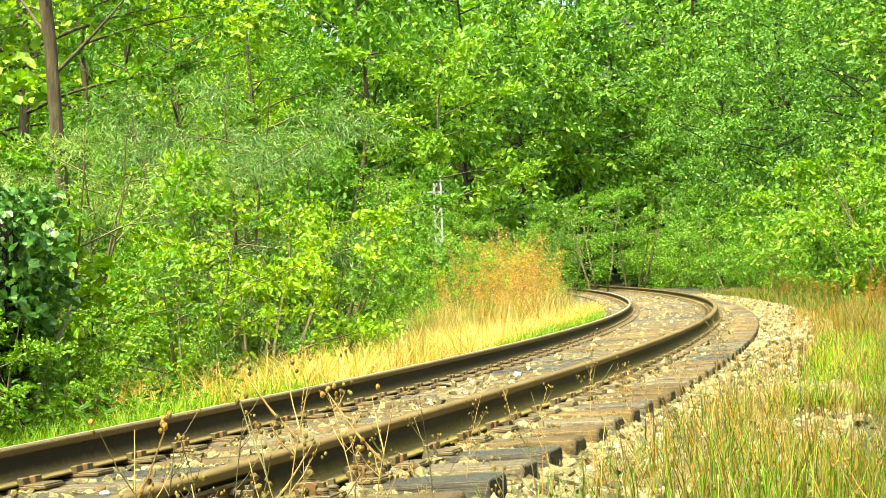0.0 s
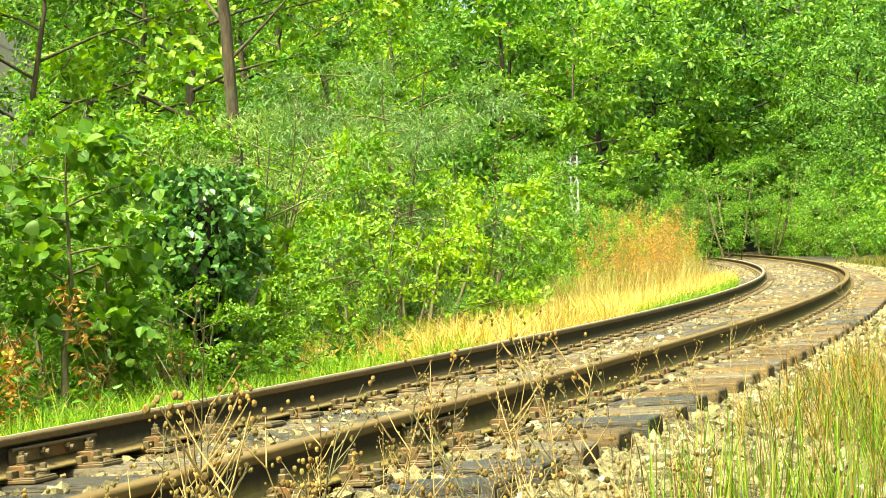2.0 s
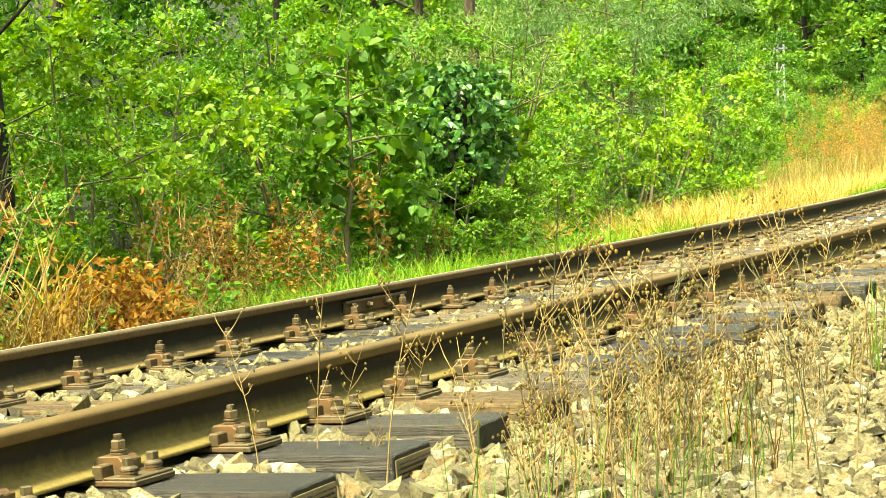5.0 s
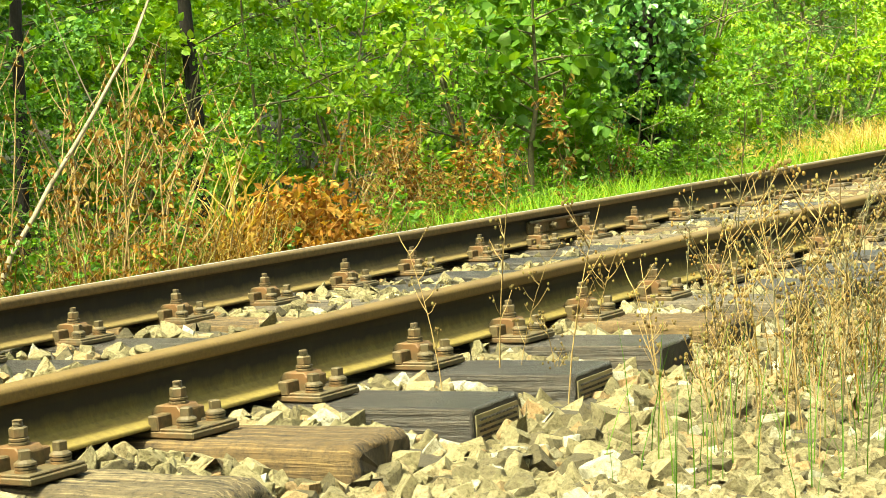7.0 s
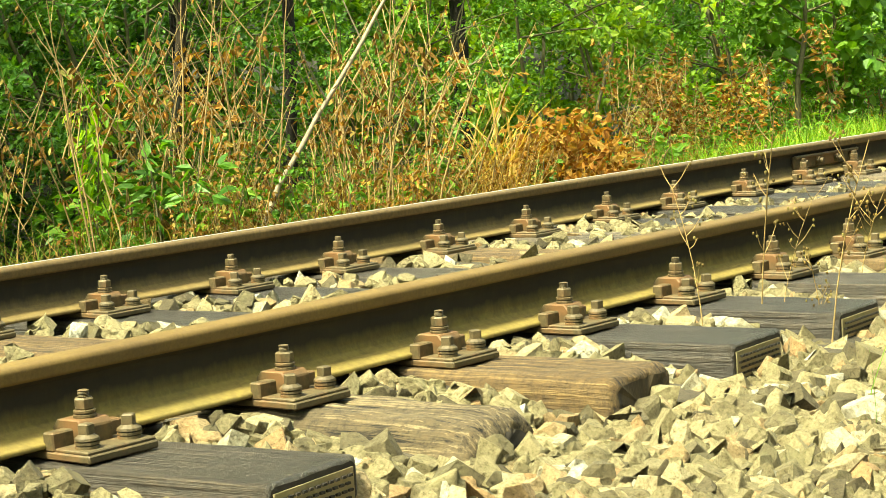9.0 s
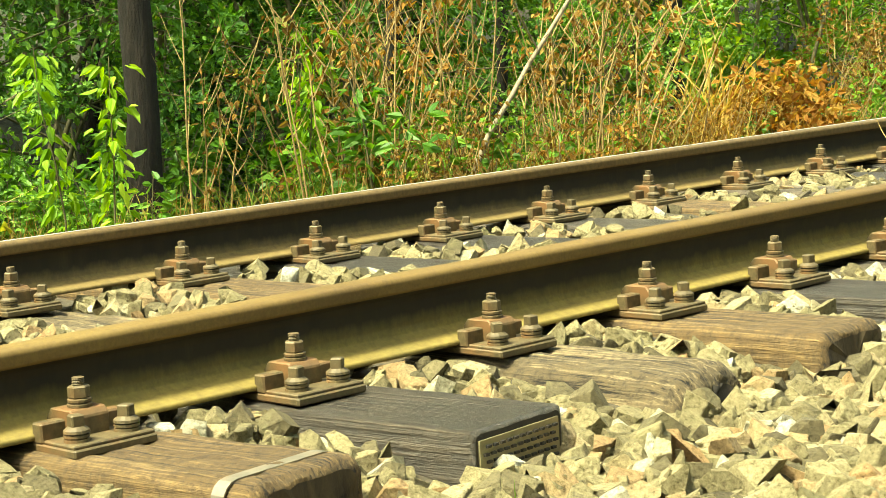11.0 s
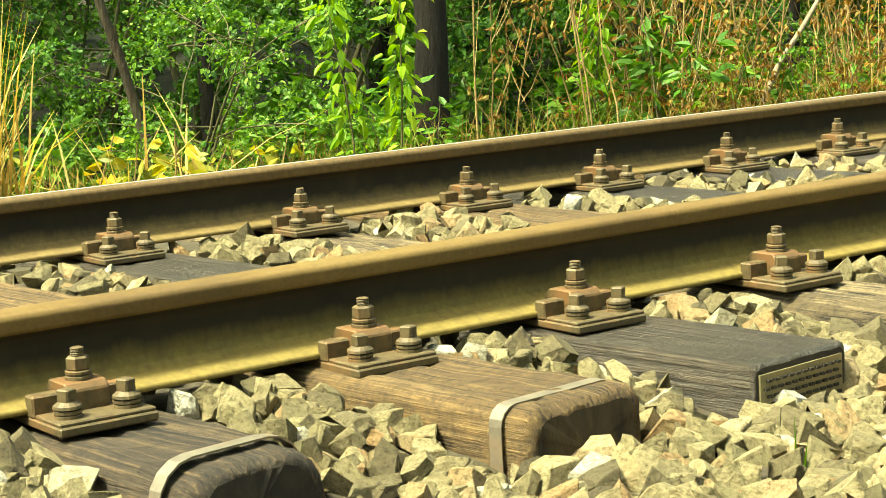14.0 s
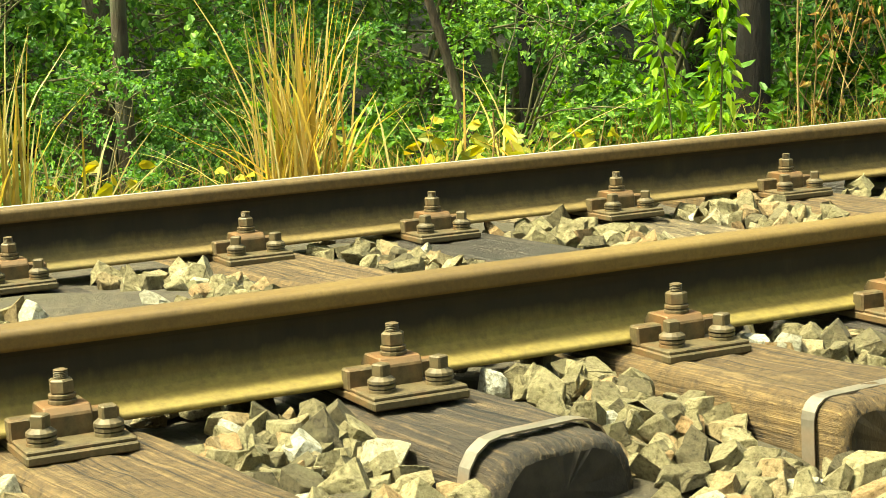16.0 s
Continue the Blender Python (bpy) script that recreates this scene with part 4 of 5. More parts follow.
# tall trees added for their crowns, above the view, which shade the undergrowth
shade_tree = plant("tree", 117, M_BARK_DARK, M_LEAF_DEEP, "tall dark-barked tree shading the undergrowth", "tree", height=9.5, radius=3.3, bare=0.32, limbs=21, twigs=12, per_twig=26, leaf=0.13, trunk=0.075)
s_at = -9.0
while s_at < 3.5:
    put(shade_tree, s_at, -5.6 - rng_p.uniform(0, 1.2), rng_p.uniform(0.85, 1.15))
    s_at += rng_p.uniform(3.4, 4.6)
# the wood behind
s_at = -14.0
while s_at < 64:
    put(rng_p.choice([tree_a, tree_c, tree_c, tree_a] if s_at > 18 else [tree_a, tree_b, tree_c, tree_a] if s_at > 4 else [tree_b, tree_a]), s_at, -7.0 - rng_p.uniform(0, 3) - (3.0 if s_at > 34 else 0), rng_p.uniform(0.8, 1.15))
    if s_at > 8 and rng_p.uniform(0, 1) < 0.6:
        put(rng_p.choice([tree_c, tree_a, tree_b]), s_at + 1.2, -13.5 - rng_p.uniform(0, 5), rng_p.uniform(0.9, 1.3))
    s_at += rng_p.uniform(2.4, 3.4)
for s_w, o_w, size in ((17.5, -3.4, 1.0), (19, -3.6, 1.15), (20.5, -4.0, 1.1), (15.5, -4.0, 0.9)):
    put(willow, s_w, o_w, size)
# trees and bushes outside the curve
s_at = 27.0
while s_at < 118:
    put(rng_p.choice([bank_tree, bank_tree_dark, bank_tree_dark]), s_at, 7.6 + rng_p.uniform(0, 1.6), rng_p.uniform(0.75, 1.1))
    put(rng_p.choice([bank_tree, bank_tree_dark]), s_at + 1, 12.5 + rng_p.uniform(0, 3), rng_p.uniform(1.1, 1.4))
    s_at += rng_p.uniform(3.4, 4.8)
s_at = 29.0
while s_at < 112:
    put(bank_bush, s_at, 5.4 + rng_p.uniform(0, 0.9), rng_p.uniform(0.6, 1.15))
    s_at += rng_p.uniform(1.9, 3.4)
# unseen trees added on the outer bank behind the camera, to block low sky light
s_at = -22.0
while s_at < 24:
    put(rng_p.choice([tree_b, tree_a]), s_at, 9.5 + rng_p.uniform(0, 1.5), rng_p.uniform(1.3, 1.6))
    s_at += rng_p.uniform(4.2, 5.0)

# the far wood that closes the valley
far_a = plant("tree", 121, M_BARK, M_LEAF, "tall green broad-leaved tree on the far slope", "tree", height=13, radius=4.2, bare=0.06, limbs=21, twigs=11, per_twig=28, leaf=0.33, trunk=0.16)
far_c = plant("tree", 123, M_BARK, M_LEAF_LIME, "light yellow-green tree on the far slope", "tree", height=12, radius=4.0, bare=0.05, limbs=22, twigs=11, per_twig=26, leaf=0.28, trunk=0.14)
far_b = plant("tree", 122, M_BARK_DARK, M_LEAF_DEEP, "tall dark green tree on the far slope", "tree", height=15, radius=4.4, bare=0.04, limbs=24, twigs=11, per_twig=28, leaf=0.32, trunk=0.2)


def put_xy(kind, x, y, size, sink=0.1):
    s, o = track_coords(np.array([x]), np.array([y]))
    z = float(ground_z(s, o)[0]) - sink
    m = Matrix.LocRotScale((x, y, z), Euler((0, 0, rng_p.uniform(0, 6.28))), (size, size, size))
    if kind.name in first_use:
        c = copy_thing(kind, m)
        c.matrix_basis = m
    else:
        kind.matrix_basis = m
        first_use.add(kind.name)


for y_row, x_lo, x_hi in ((126, -26, 30), (108, -30, -7), (108, 14, 32), (90, -26, -9), (90, 15, 30), (150, -34, 42)):
    x_at = x_lo
    while x_at < x_hi:
        put_xy(rng_p.choice([far_a, far_b, far_a]), x_at + rng_p.uniform(-1, 1), y_row + rng_p.uniform(-4, 4), rng_p.uniform(0.8, 1.2))
        x_at += rng_p.uniform(4.5, 6.5)
for kind_f, x_f, y_f, size_f in ((far_c, -1.6, 80, 0.95), (far_a, -5.5, 85, 1.25), (far_a, -8.5, 76, 1.1), (far_b, -0.4, 95, 1.15), (far_a, -4, 99, 1.4), (far_a, -12, 80, 1.1), (far_a, 1.0, 108, 1.3), (far_b, -7, 112, 1.4), (far_a, -1.5, 120, 1.6), (far_a, 4, 128, 1.6), (far_b, 9, 132, 1.6)):
    put_xy(kind_f, x_f, y_f, size_f)
for x_f, y_f, size_f in ((1.0, 88, 1.9), (-0.6, 80, 1.8), (2.0, 97, 2.2), (-2.0, 72, 1.7), (0.6, 74, 1.5), (2.4, 90, 1.6), (5.2, 84, 1.9), (7.0, 88, 2.0), (4.0, 92, 2.1)):
    put_xy(bush_a, x_f, y_f, size_f)
put_xy(far_b, 2.6, 106, 1.1)
for x_f, y_f, size_f in ((14, 118, 1.5), (11, 150, 1.9), (6.5, 146, 1.5), (-4, 148, 1.8), (18, 140, 1.8)):
    put_xy(far_b, x_f, y_f, size_f)
put_xy(far_b, 6.0, 112, 1.15)
put_xy(far_b, -8.6, 108, 1.6)
put_xy(far_a, -11.0, 96, 1.5)

# ---- swards ----
grass("grass", 31, 12000, (4.0, 10.6), (-1.5, -0.45), 0.36, M_GRASS, "bright fresh green grass along the inner rail", 0.006, 0.8, 0.25)
grass("grass", 32, 9000, (17.5, 33), (-1.0, -0.45), 0.30, M_GRASS, "bright green grass strip beside the curve", 0.010, 0.7)
grass("grass", 33, 24000, (10.2, 36), (-2.8, -0.6), 0.56, M_STRAW, "straw-yellow dry grass beside the curve", 0.010, 0.9, 0.12)
grass("grass", 46, 5000, (22, 35), (-2.8, -1.0), 0.95, M_STRAW, "tall pale straw among the dock plants", 0.010, 0.5, 0.2)
grass("grass", 45, 2600, (10.5, 30), (-2.4, -1.1), 0.46, M_GRASS, "green grass among the straw", 0.008, 0.7, 0.4)
grass("grass", 34, 24000, (3.0, 30), (2.7, 6.0), 0.27, M_GRASS_DRY, "half-dry grass on the outer side", 0.006, 0.6, 0.42)
grass("grass", 47, 9000, (18, 62), (3.0, 6.6), 0.34, M_GRASS_DRY, "half-dry grass at the foot of the outer bank", 0.015, 0.7, 0.2)
grass("grass", 35, 8000, (-8, 5), (-2.4, -0.9), 0.36, M_GRASS_DRY, "half-dry grass at the wood's edge", 0.005, 0.7)
grass("grass", 36, 1500, (0.6, 4.2), (2.65, 3.9), 0.40, M_GRASS_DRY, "thin green rushes growing in the ballast", 0.0045, 0.3, 0.3)
grass("grass", 37, 9000, (8.0, 17), (2.75, 4.2), 0.22, M_GRASS, "fresh green grass patch on the outer side", 0.008, 0.7, 0.15)
grass("grass", 38, 800, (0.2, 3.2), (-1.7, -0.75), 0.60, M_DEAD, "tangle of withered brown stalks beside the rail", 0.005, 0.9)
grass("grass", 39, 2600, (3.0, 26), (2.45, 4.4), 0.36, M_DEAD, "thin withered brown stalks standing in the ballast", 0.005, 0.6, 0.35)
grass("grass", 40, 800, (3.5, 26), (2.9, 5.2), 0.42, M_DEAD, "tall rust-brown stalks among the grass", 0.006, 0.4, 0.45)
grass("grass", 41, 700, (6, 40), (1.7, 2.6), 0.18, M_DEAD, "withered weeds between sleeper ends", 0.006, 1.0, 0.4)
grass("grass", 42, 900, (0.5, 4.2), (2.6, 3.7), 0.36, M_GRASS, "thin green rushes growing in the ballast", 0.0045, 0.35, 0.2)
grass("grass", 48, 3600, (3.6, 11), (2.35, 3.5), 0.27, M_GRASS_DRY, "thin half-dry grass creeping into the ballast", 0.005, 0.6, 0.3)
grass("grass", 43, 320, (-0.3, 1.6), (2.35, 3.0), 0.30, M_DEAD, "thin withered stalks standing in the ballast", 0.004, 0.6, 0.2)
grass("grass", 44, 110, (-1.4, 0.2), (2.5, 3.0), 0.34, M_GRASS, "single thin green rush stems in the ballast", 0.003, 0.35)


def clump(name, s, o, n, height, radius, mat, label, category, width=0.008, bend=0.3, seed=1):
    """A tuft of blades from one root."""
    rng = np.random.default_rng(seed)
    r, a = radius * np.sqrt(rng.uniform(0, 1, n)), rng.uniform(0, 6.283, n)
    at = np.stack([r * np.cos(a), r * np.sin(a), np.full(n, -0.05)], 1)
    p = on_ground(s, o)
    ob = tagged(new(name), label, category)
    for which, k0, k1, more in (("upright_tuft", 0, n * 2 // 3, 0.7), ("bent_tuft", n * 2 // 3, n, 1.6)):
        v, f = blades(rng, at[k0:k1], height * np.ones(k1 - k0), width, bend * more, 4)
        part(which, mesh_of(name, v, f, [mat]), ob)
    ob.matrix_basis = Matrix.Translation(Vector(p))
    return ob


for i, (s_c, o_c, n_c, h_c, r_c) in enumerate(((-2.55, -0.85, 120, 0.84, 0.10), (-2.53, -0.85, 80, 0.66, 0.14), (-3.45, -0.85, 110, 0.78, 0.13), (-3.3, -0.8, 40, 0.5, 0.2), (-2.2, -0.75, 22, 0.5, 0.12), (-1.95, -0.75, 26, 0.6, 0.2))):
    clump("reed_tuft", s_c, o_c, n_c, h_c, r_c, M_STRAW, "tuft of dry straw-yellow reed beside the rail", "reed", 0.011, (0.22, 0.5, 0.25, 0.9, 1.0, 1.3)[i], 40 + i)


def herb(name, seed, height, mat, stem_mat, leaf, label, category, pairs=14, droop=0.7, width=0.4, sides=3, stems=1, spread=0.12, skip=0.0, side_twigs=0):
    """An upright weed: stem and opposite hanging leaves."""
    rng = np.random.default_rng(seed)
    lines, P_, O_ = [], [], []
    for k in range(stems):
        az, ln = rng.uniform(0, 6.28), rng.uniform(0.05, 0.3) * height
        t = np.linspace(0, 1, 6)
        f0 = rng.normal(size=2) * spread * 0.4
        st = np.stack([f0[0] + math.cos(az) * ln * t ** 2, f0[1] + math.sin(az) * ln * t ** 2, height * t * rng.uniform(0.75, 1.05) - 0.05], 1)
        st[:, :2] += rng.normal(size=(6, 2)) * height * 0.008
        lines.append((st, 0.0055 * (1 - 0.7 * t)))
        for i in range(side_twigs):
            p = np.array([np.interp(rng.uniform(0.4, 0.95), t, st[:, c]) for c in range(3)])
            a, l2 = rng.uniform(0, 6.28), rng.uniform(0.12, 0.3) * height
            e = p + np.array([math.cos(a) * 0.5, math.sin(a) * 0.5, 0.8]) * l2
            lines.append((np.array([p, (p + e) / 2 - [0, 0, 0.02], e]), np.array([0.0028, 0.002, 0.001])))
            for w in rng.uniform(0.3, 1, 3):
                P_.append(p + (e - p) * w)
                O_.append(np.array([math.cos(a), math.sin(a), -0.5]))
        for i in range(pairs):
            u = 0.22 + 0.78 * i / pairs
            p = np.array([np.interp(u, t, st[:, c]) for c in range(3)])
            a = i * 1.57 + rng.uniform(-0.4, 0.4)
            if rng.uniform() < skip:
                continue
            for sg in (1, -1):
                for _ in range(sides):
                    d = np.array([math.cos(a) * sg, math.sin(a) * sg, 0.1])
                    P_.append(p + d * rng.uniform(0.005, 0.07))
                    O_.append(d)
    lv, lf = leaves(rng, np.array(P_), leaf, 0.5, droop, width, np.array(O_) * 2, True)
    root = tagged(new(name), label, category)
    for line in lines:
        wv, wf = tubes([line], 4)
        part("stem" if len(line[0]) == 6 else "twig", mesh_of(name + "_stem", wv, wf, [stem_mat], smooth=True), root)
    part("leaves", mesh_of(name + "_leaves", lv, lf, [mat]), root)
    return root


M_NETTLE = leaf_mat("pale_lime_nettle_leaves", [(0.0, (0.20, 0.36, 0.02)), (0.6, (0.32, 0.50, 0.035)), (1.0, (0.44, 0.56, 0.07))], 0.5, 0.5, 0.3)
nettle = herb("nettle", 51, 0.92, M_NETTLE, M_TWIG, 0.058, "light green leafy nettle at the wood's edge", "weed", 20, 2.6, 0.42, 3, 1)
nettle_low = herb("nettle", 52, 0.55, M_LEAF, M_TWIG, 0.06, "fresh green leafy weed at the wood's edge", "weed", 10, 0.6, 0.45, 3, 4, 0.35, 0.2)
dead_weed = herb("dead_weed", 53, 1.15, M_DEAD, M_DRYSTEM, 0.036, "tall withered brown weed with hanging leaves", "weed", 22, 1.8, 0.5, 3, 3, 0.3, 0.66, 6)
dead_weed_b = herb("dead_weed", 54, 0.8, M_DEAD, M_DRYSTEM, 0.034, "withered rust-brown weed beside the rail", "weed", 20, 2.0, 0.5, 4, 4, 0.35, 0.4, 4)
yellow_weed = herb("bramble", 55, 0.42, M_YELLOW, M_DRYSTEM, 0.05, "low bramble with yellowed leaves beside the rail", "weed", 7, 0.3, 0.7, 2, 3, 0.4)
sapling = plant("sapling", 56, M_TWIG, M_LEAF_LIME, "young maple sapling with broad bright leaves", "sapling", "foliage", "stem", height=1.75, radius=0.45, bare=0.3, limbs=14, twigs=6, per_twig=9, leaf=0.082, trunk=0.03, width=0.95, broad=True)

put(nettle, -1.3, -0.88, 1.0)
put(nettle, -1.12, -0.9, 0.95)
for i in range(2):
    put(nettle, rng_p.uniform(-0.5, 1.5), -1.3 - rng_p.uniform(0, 1.5), rng_p.uniform(0.8, 1.3))
for i in range(60):
    s_h = rng_p.uniform(-1, 12)
    put(nettle_low, s_h, -1.25 - rng_p.uniform(0, 2.4), rng_p.uniform(0.7, 1.4))
for i in range(15):
    put(dead_weed, rng_p.uniform(0.1, 2.4), -1.0 - rng_p.uniform(0, 1.0), rng_p.uniform(0.8, 1.4))
for i in range(9):
    put(dead_weed, rng_p.uniform(3.6, 8.5), -1.2 - rng_p.uniform(0, 0.9), rng_p.uniform(0.55, 1.0))
for i in range(12):
    put(dead_weed_b, rng_p.uniform(0.2, 3.0), -0.95 - rng_p.uniform(0, 0.5), rng_p.uniform(0.45, 0.85))
for i in range(24):
    put(nettle_low, rng_p.uniform(-6, 0.6), -1.5 - rng_p.uniform(0, 1.6), rng_p.uniform(0.6, 1.1))
for s_h, o_h in ((-1.85, -0.8), (-2.0, -0.9), (-1.65, -0.85), (-3.1, -0.8), (-3.7, -0.8)):
    put(yellow_weed, s_h, o_h, rng_p.uniform(0.8, 1.2))
put(sapling, 6.9, -1.95, 1.1)
put(sapling, 7.5, -2.1, 0.85)
put(sapling, 10.6, -2.4, 0.9)


def dead_fern():
    rng = np.random.default_rng(61)
    n = 2500
    d = rng.normal(size=(n, 3))
    d[:, 2] = np.abs(d[:, 2])
    d /= np.linalg.norm(d, axis=1)[:, None]
    at = d * np.array([0.40, 0.28, 0.52]) * rng.uniform(0.5, 1.1, (n, 1))
    v, f = leaves(rng, at, 0.05, 0.3, 0.9, 0.6, d, True)
    root = tagged(new("dead_fern"), "rust-brown withered fern mound beside the rail", "fern")
    part("fronds", mesh_of("dead_fern_leaves", v, f, [M_RUST]), root)
    b, g = blades(rng, at[:90] * 0.5 - [0.25, 0.1, 0], 0.55 * np.ones(90), 0.012, 0.8)
    part("straw_tuft", mesh_of("dead_fern_straw", b, g, [M_STRAW]), root)
    root.matrix_basis = Matrix.Translation(Vector(on_ground(2.75, -1.05)))


dead_fern()


def branch(name, pts, r0, mat, label, twigs=(), category="branch", wobble=0.5, sides=7):
    """A bare branch through the places given, with side twigs (from share, direction, length)."""
    pts = np.array(pts, float)
    t = np.linspace(0, 1, len(pts))
    u = np.linspace(0, 1, 12)
    rng = np.random.default_rng(len(pts) + int(r0 * 1e4))
    line = np.stack([np.interp(u, t, pts[:, c]) for c in range(3)], 1) + rng.normal(size=(12, 3)) * r0 * wobble
    lines = [(line, r0 * (1 - (0.35 if category == "tree" else 0.7) * u) * (1 + rng.uniform(-0.12, 0.12, 12) + 0.35 * np.exp(-u * 14)))]
    for share, d, ln in twigs:
        p = np.array([np.interp(share, u, line[:, c]) for c in range(3)])
        w = np.linspace(0, 1, 5)[:, None]
        lines.append((p + np.array(d) * ln * w + np.array([0, 0, 0.12 * ln]) * w ** 2, r0 * 0.28 * (1 - 0.7 * w[:, 0])))
    root = tagged(new(name), label, category)
    root.matrix_basis = Matrix.Translation(Vector(line[0]))
    for k, (p, r) in enumerate(lines):
        v, f = tubes([(p - line[0], r)], sides)
        part("twig" if k else "trunk" if category == "tree" else "stem", mesh_of(name, v, f, [mat], smooth=True), root)
    return root


branch("dead_branch", [(-3.75, 6.25, -0.35), (-3.70, 6.60, 0.10), (-3.66, 7.05, 0.45), (-3.62, 7.50, 0.85), (-3.60, 7.8, 1.25)], 0.013, M_BARK_PALE, "leaning bare pale dead branch beside the track",
       [(0.55, (-0.35, -0.2, 0.9), 0.5), (0.68, (0.1, 0.6, 0.7), 0.4), (0.4, (-0.2, -0.5, 0.8), 0.35)])


def bare_trunk(x, y, r, lean, label, mat, height=4.0):
    s, o = track_coords(np.array([x]), np.array([y]))
    z = float(ground_z(s, o)[0])
    tw = [(0.5 + 0.05 * i, (math.cos(i * 2.4), math.sin(i * 2.4), 0.9), 0.5 + 4 * r) for i in range(8)]
    return branch("bare_tree", [(x, y, z - 0.2), (x + lean[0] * 0.5, y + lean[1] * 0.5, z + height * 0.5), (x + lean[0], y + lean[1], z + height)], r, mat, label, tw, "tree", 0.14, 11)


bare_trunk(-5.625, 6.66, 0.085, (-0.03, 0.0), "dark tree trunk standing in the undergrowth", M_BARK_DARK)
bare_trunk(-5.98, 3.60, 0.030, (0.0, -0.03), "slender brown trunk behind the reed tufts", M_BARK)
bare_trunk(-7.4, 4.3, 0.085, (0.05, 0.1), "grey-brown trunk in the shade of the wood", M_BARK)
bare_trunk(-5.48, 4.98, 0.021, (-0.75, -0.95), "leaning slender trunk in the undergrowth", M_BARK)
for i, (s_d, o_d) in enumerate(((0.45, -1.2), (0.6, -1.35), (0.95, -1.3), (1.25, -1.5), (0.2, -1.4), (1.9, -1.4), (-0.3, -1.5))):
    p_d = on_ground(s_d, o_d)
    lean_d = rng_p.uniform(-0.25, 0.25)
    branch("dead_stalk", [p_d - [0, 0, 0.05], p_d + [lean_d * 0.3, lean_d * 0.4, 0.6], p_d + [lean_d * 0.5, lean_d * 0.9, 1.25]], 0.0055, M_DRYSTEM, "bare branching golden-brown dead stalk",
           [(0.3 + 0.08 * k, (math.cos(k * 2.4 + i) * 0.5, math.sin(k * 2.4 + i) * 0.5, 0.75), 0.34 - 0.02 * k) for k in range(8)], "weed")
for i in range(9):
    put(nettle_low, rng_p.uniform(0.1, 2.8), -1.0 - rng_p.uniform(0, 0.6), rng_p.uniform(0.8, 1.2))
bare_trunk(-5.3, 8.1, 0.028, (0.35, 0.2), "lichen-grey leaning trunk behind the weeds", M_BARK)
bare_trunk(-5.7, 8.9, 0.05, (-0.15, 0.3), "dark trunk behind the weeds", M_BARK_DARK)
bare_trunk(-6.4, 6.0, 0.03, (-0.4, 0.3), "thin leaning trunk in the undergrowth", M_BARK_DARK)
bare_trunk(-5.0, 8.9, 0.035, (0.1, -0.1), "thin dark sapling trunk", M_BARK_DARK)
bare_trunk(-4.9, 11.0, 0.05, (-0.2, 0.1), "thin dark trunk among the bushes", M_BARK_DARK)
bare_trunk(-3.50, 20.3, 0.075, (-0.35, -0.1), "slim brown trunk rising over the hedge", M_BARK, 6.5)


def ivy_stump():
    rng = np.random.default_rng(71)
    n = 3300
    a, h = rng.uniform(0, 6.283, n), rng.uniform(0, 1, n) ** 0.8
    h = np.where(rng.uniform(0, 1, n) < 0.62, rng.uniform(0.42, 1.0, n), h)
    r = np.where(h > 0.42, 0.40 * np.sqrt(np.clip(1 - ((h - 0.72) / 0.33) ** 2, 0.08, 1)), 0.24) * rng.uniform(0.55, 1.2, n) * (1 + 0.45 * np.sin(a * 3 + h * 9) * np.sin(h * 14 + a))
    at = np.stack([r * np.cos(a), r * np.sin(a), h * 1.75], 1)
    out = np.stack([np.cos(a), np.sin(a), 0 * a], 1)
    v, f = leaves(rng, at, 0.064, 0.35, 0.6, 0.95, out, True)
    root = tagged(new("ivy_stump"), "dead stump overgrown with glossy dark ivy", "stump")
    wv, wf = tubes([(np.array([(0, 0, -0.2), (0.02, 0, 0.8), (0.0, 0.03, 1.6)]), np.array([0.16, 0.14, 0.10]))], 9)
    part("stump", mesh_of("ivy_wood", wv, wf, [M_BARK_DARK], smooth=True), root)
    part("ivy", mesh_of("ivy_leaves", v, f, [M_IVY]), root)
    root.matrix_basis = Matrix.Translation(Vector(on_ground(8.9, -2.0)))


ivy_stump()
branch("dead_branch", [(-2.53, 14.37, -0.25), (-2.51, 14.48, 0.15), (-2.44, 14.80, 0.38), (-2.39, 15.02, 0.62)], 0.022, M_BARK_PALE, "broken pale dead branch leaning in the weeds", [(0.6, (-0.3, 0.5, 0.6), 0.3)])
# Dark-leaved bush added in place of a shaded hollow in the hedge.
put(bush_c, 13.4, -2.0, 0.55)
for s_h, o_h, size in ((8.3, -1.9, 0.55), (8.75, -1.75, 0.4), (9.5, -2.0, 0.6)):
    put(bush_b, s_h, o_h, size)
for s_h, o_h, size in ((8.55, -1.7, 1.25), (8.85, -1.62, 1.1), (9.2, -1.7, 1.3), (8.2, -1.9, 1.4), (9.5, -2.0, 1.4), (8.4, -2.2, 1.6)):
    put(nettle_low, s_h, o_h, size)

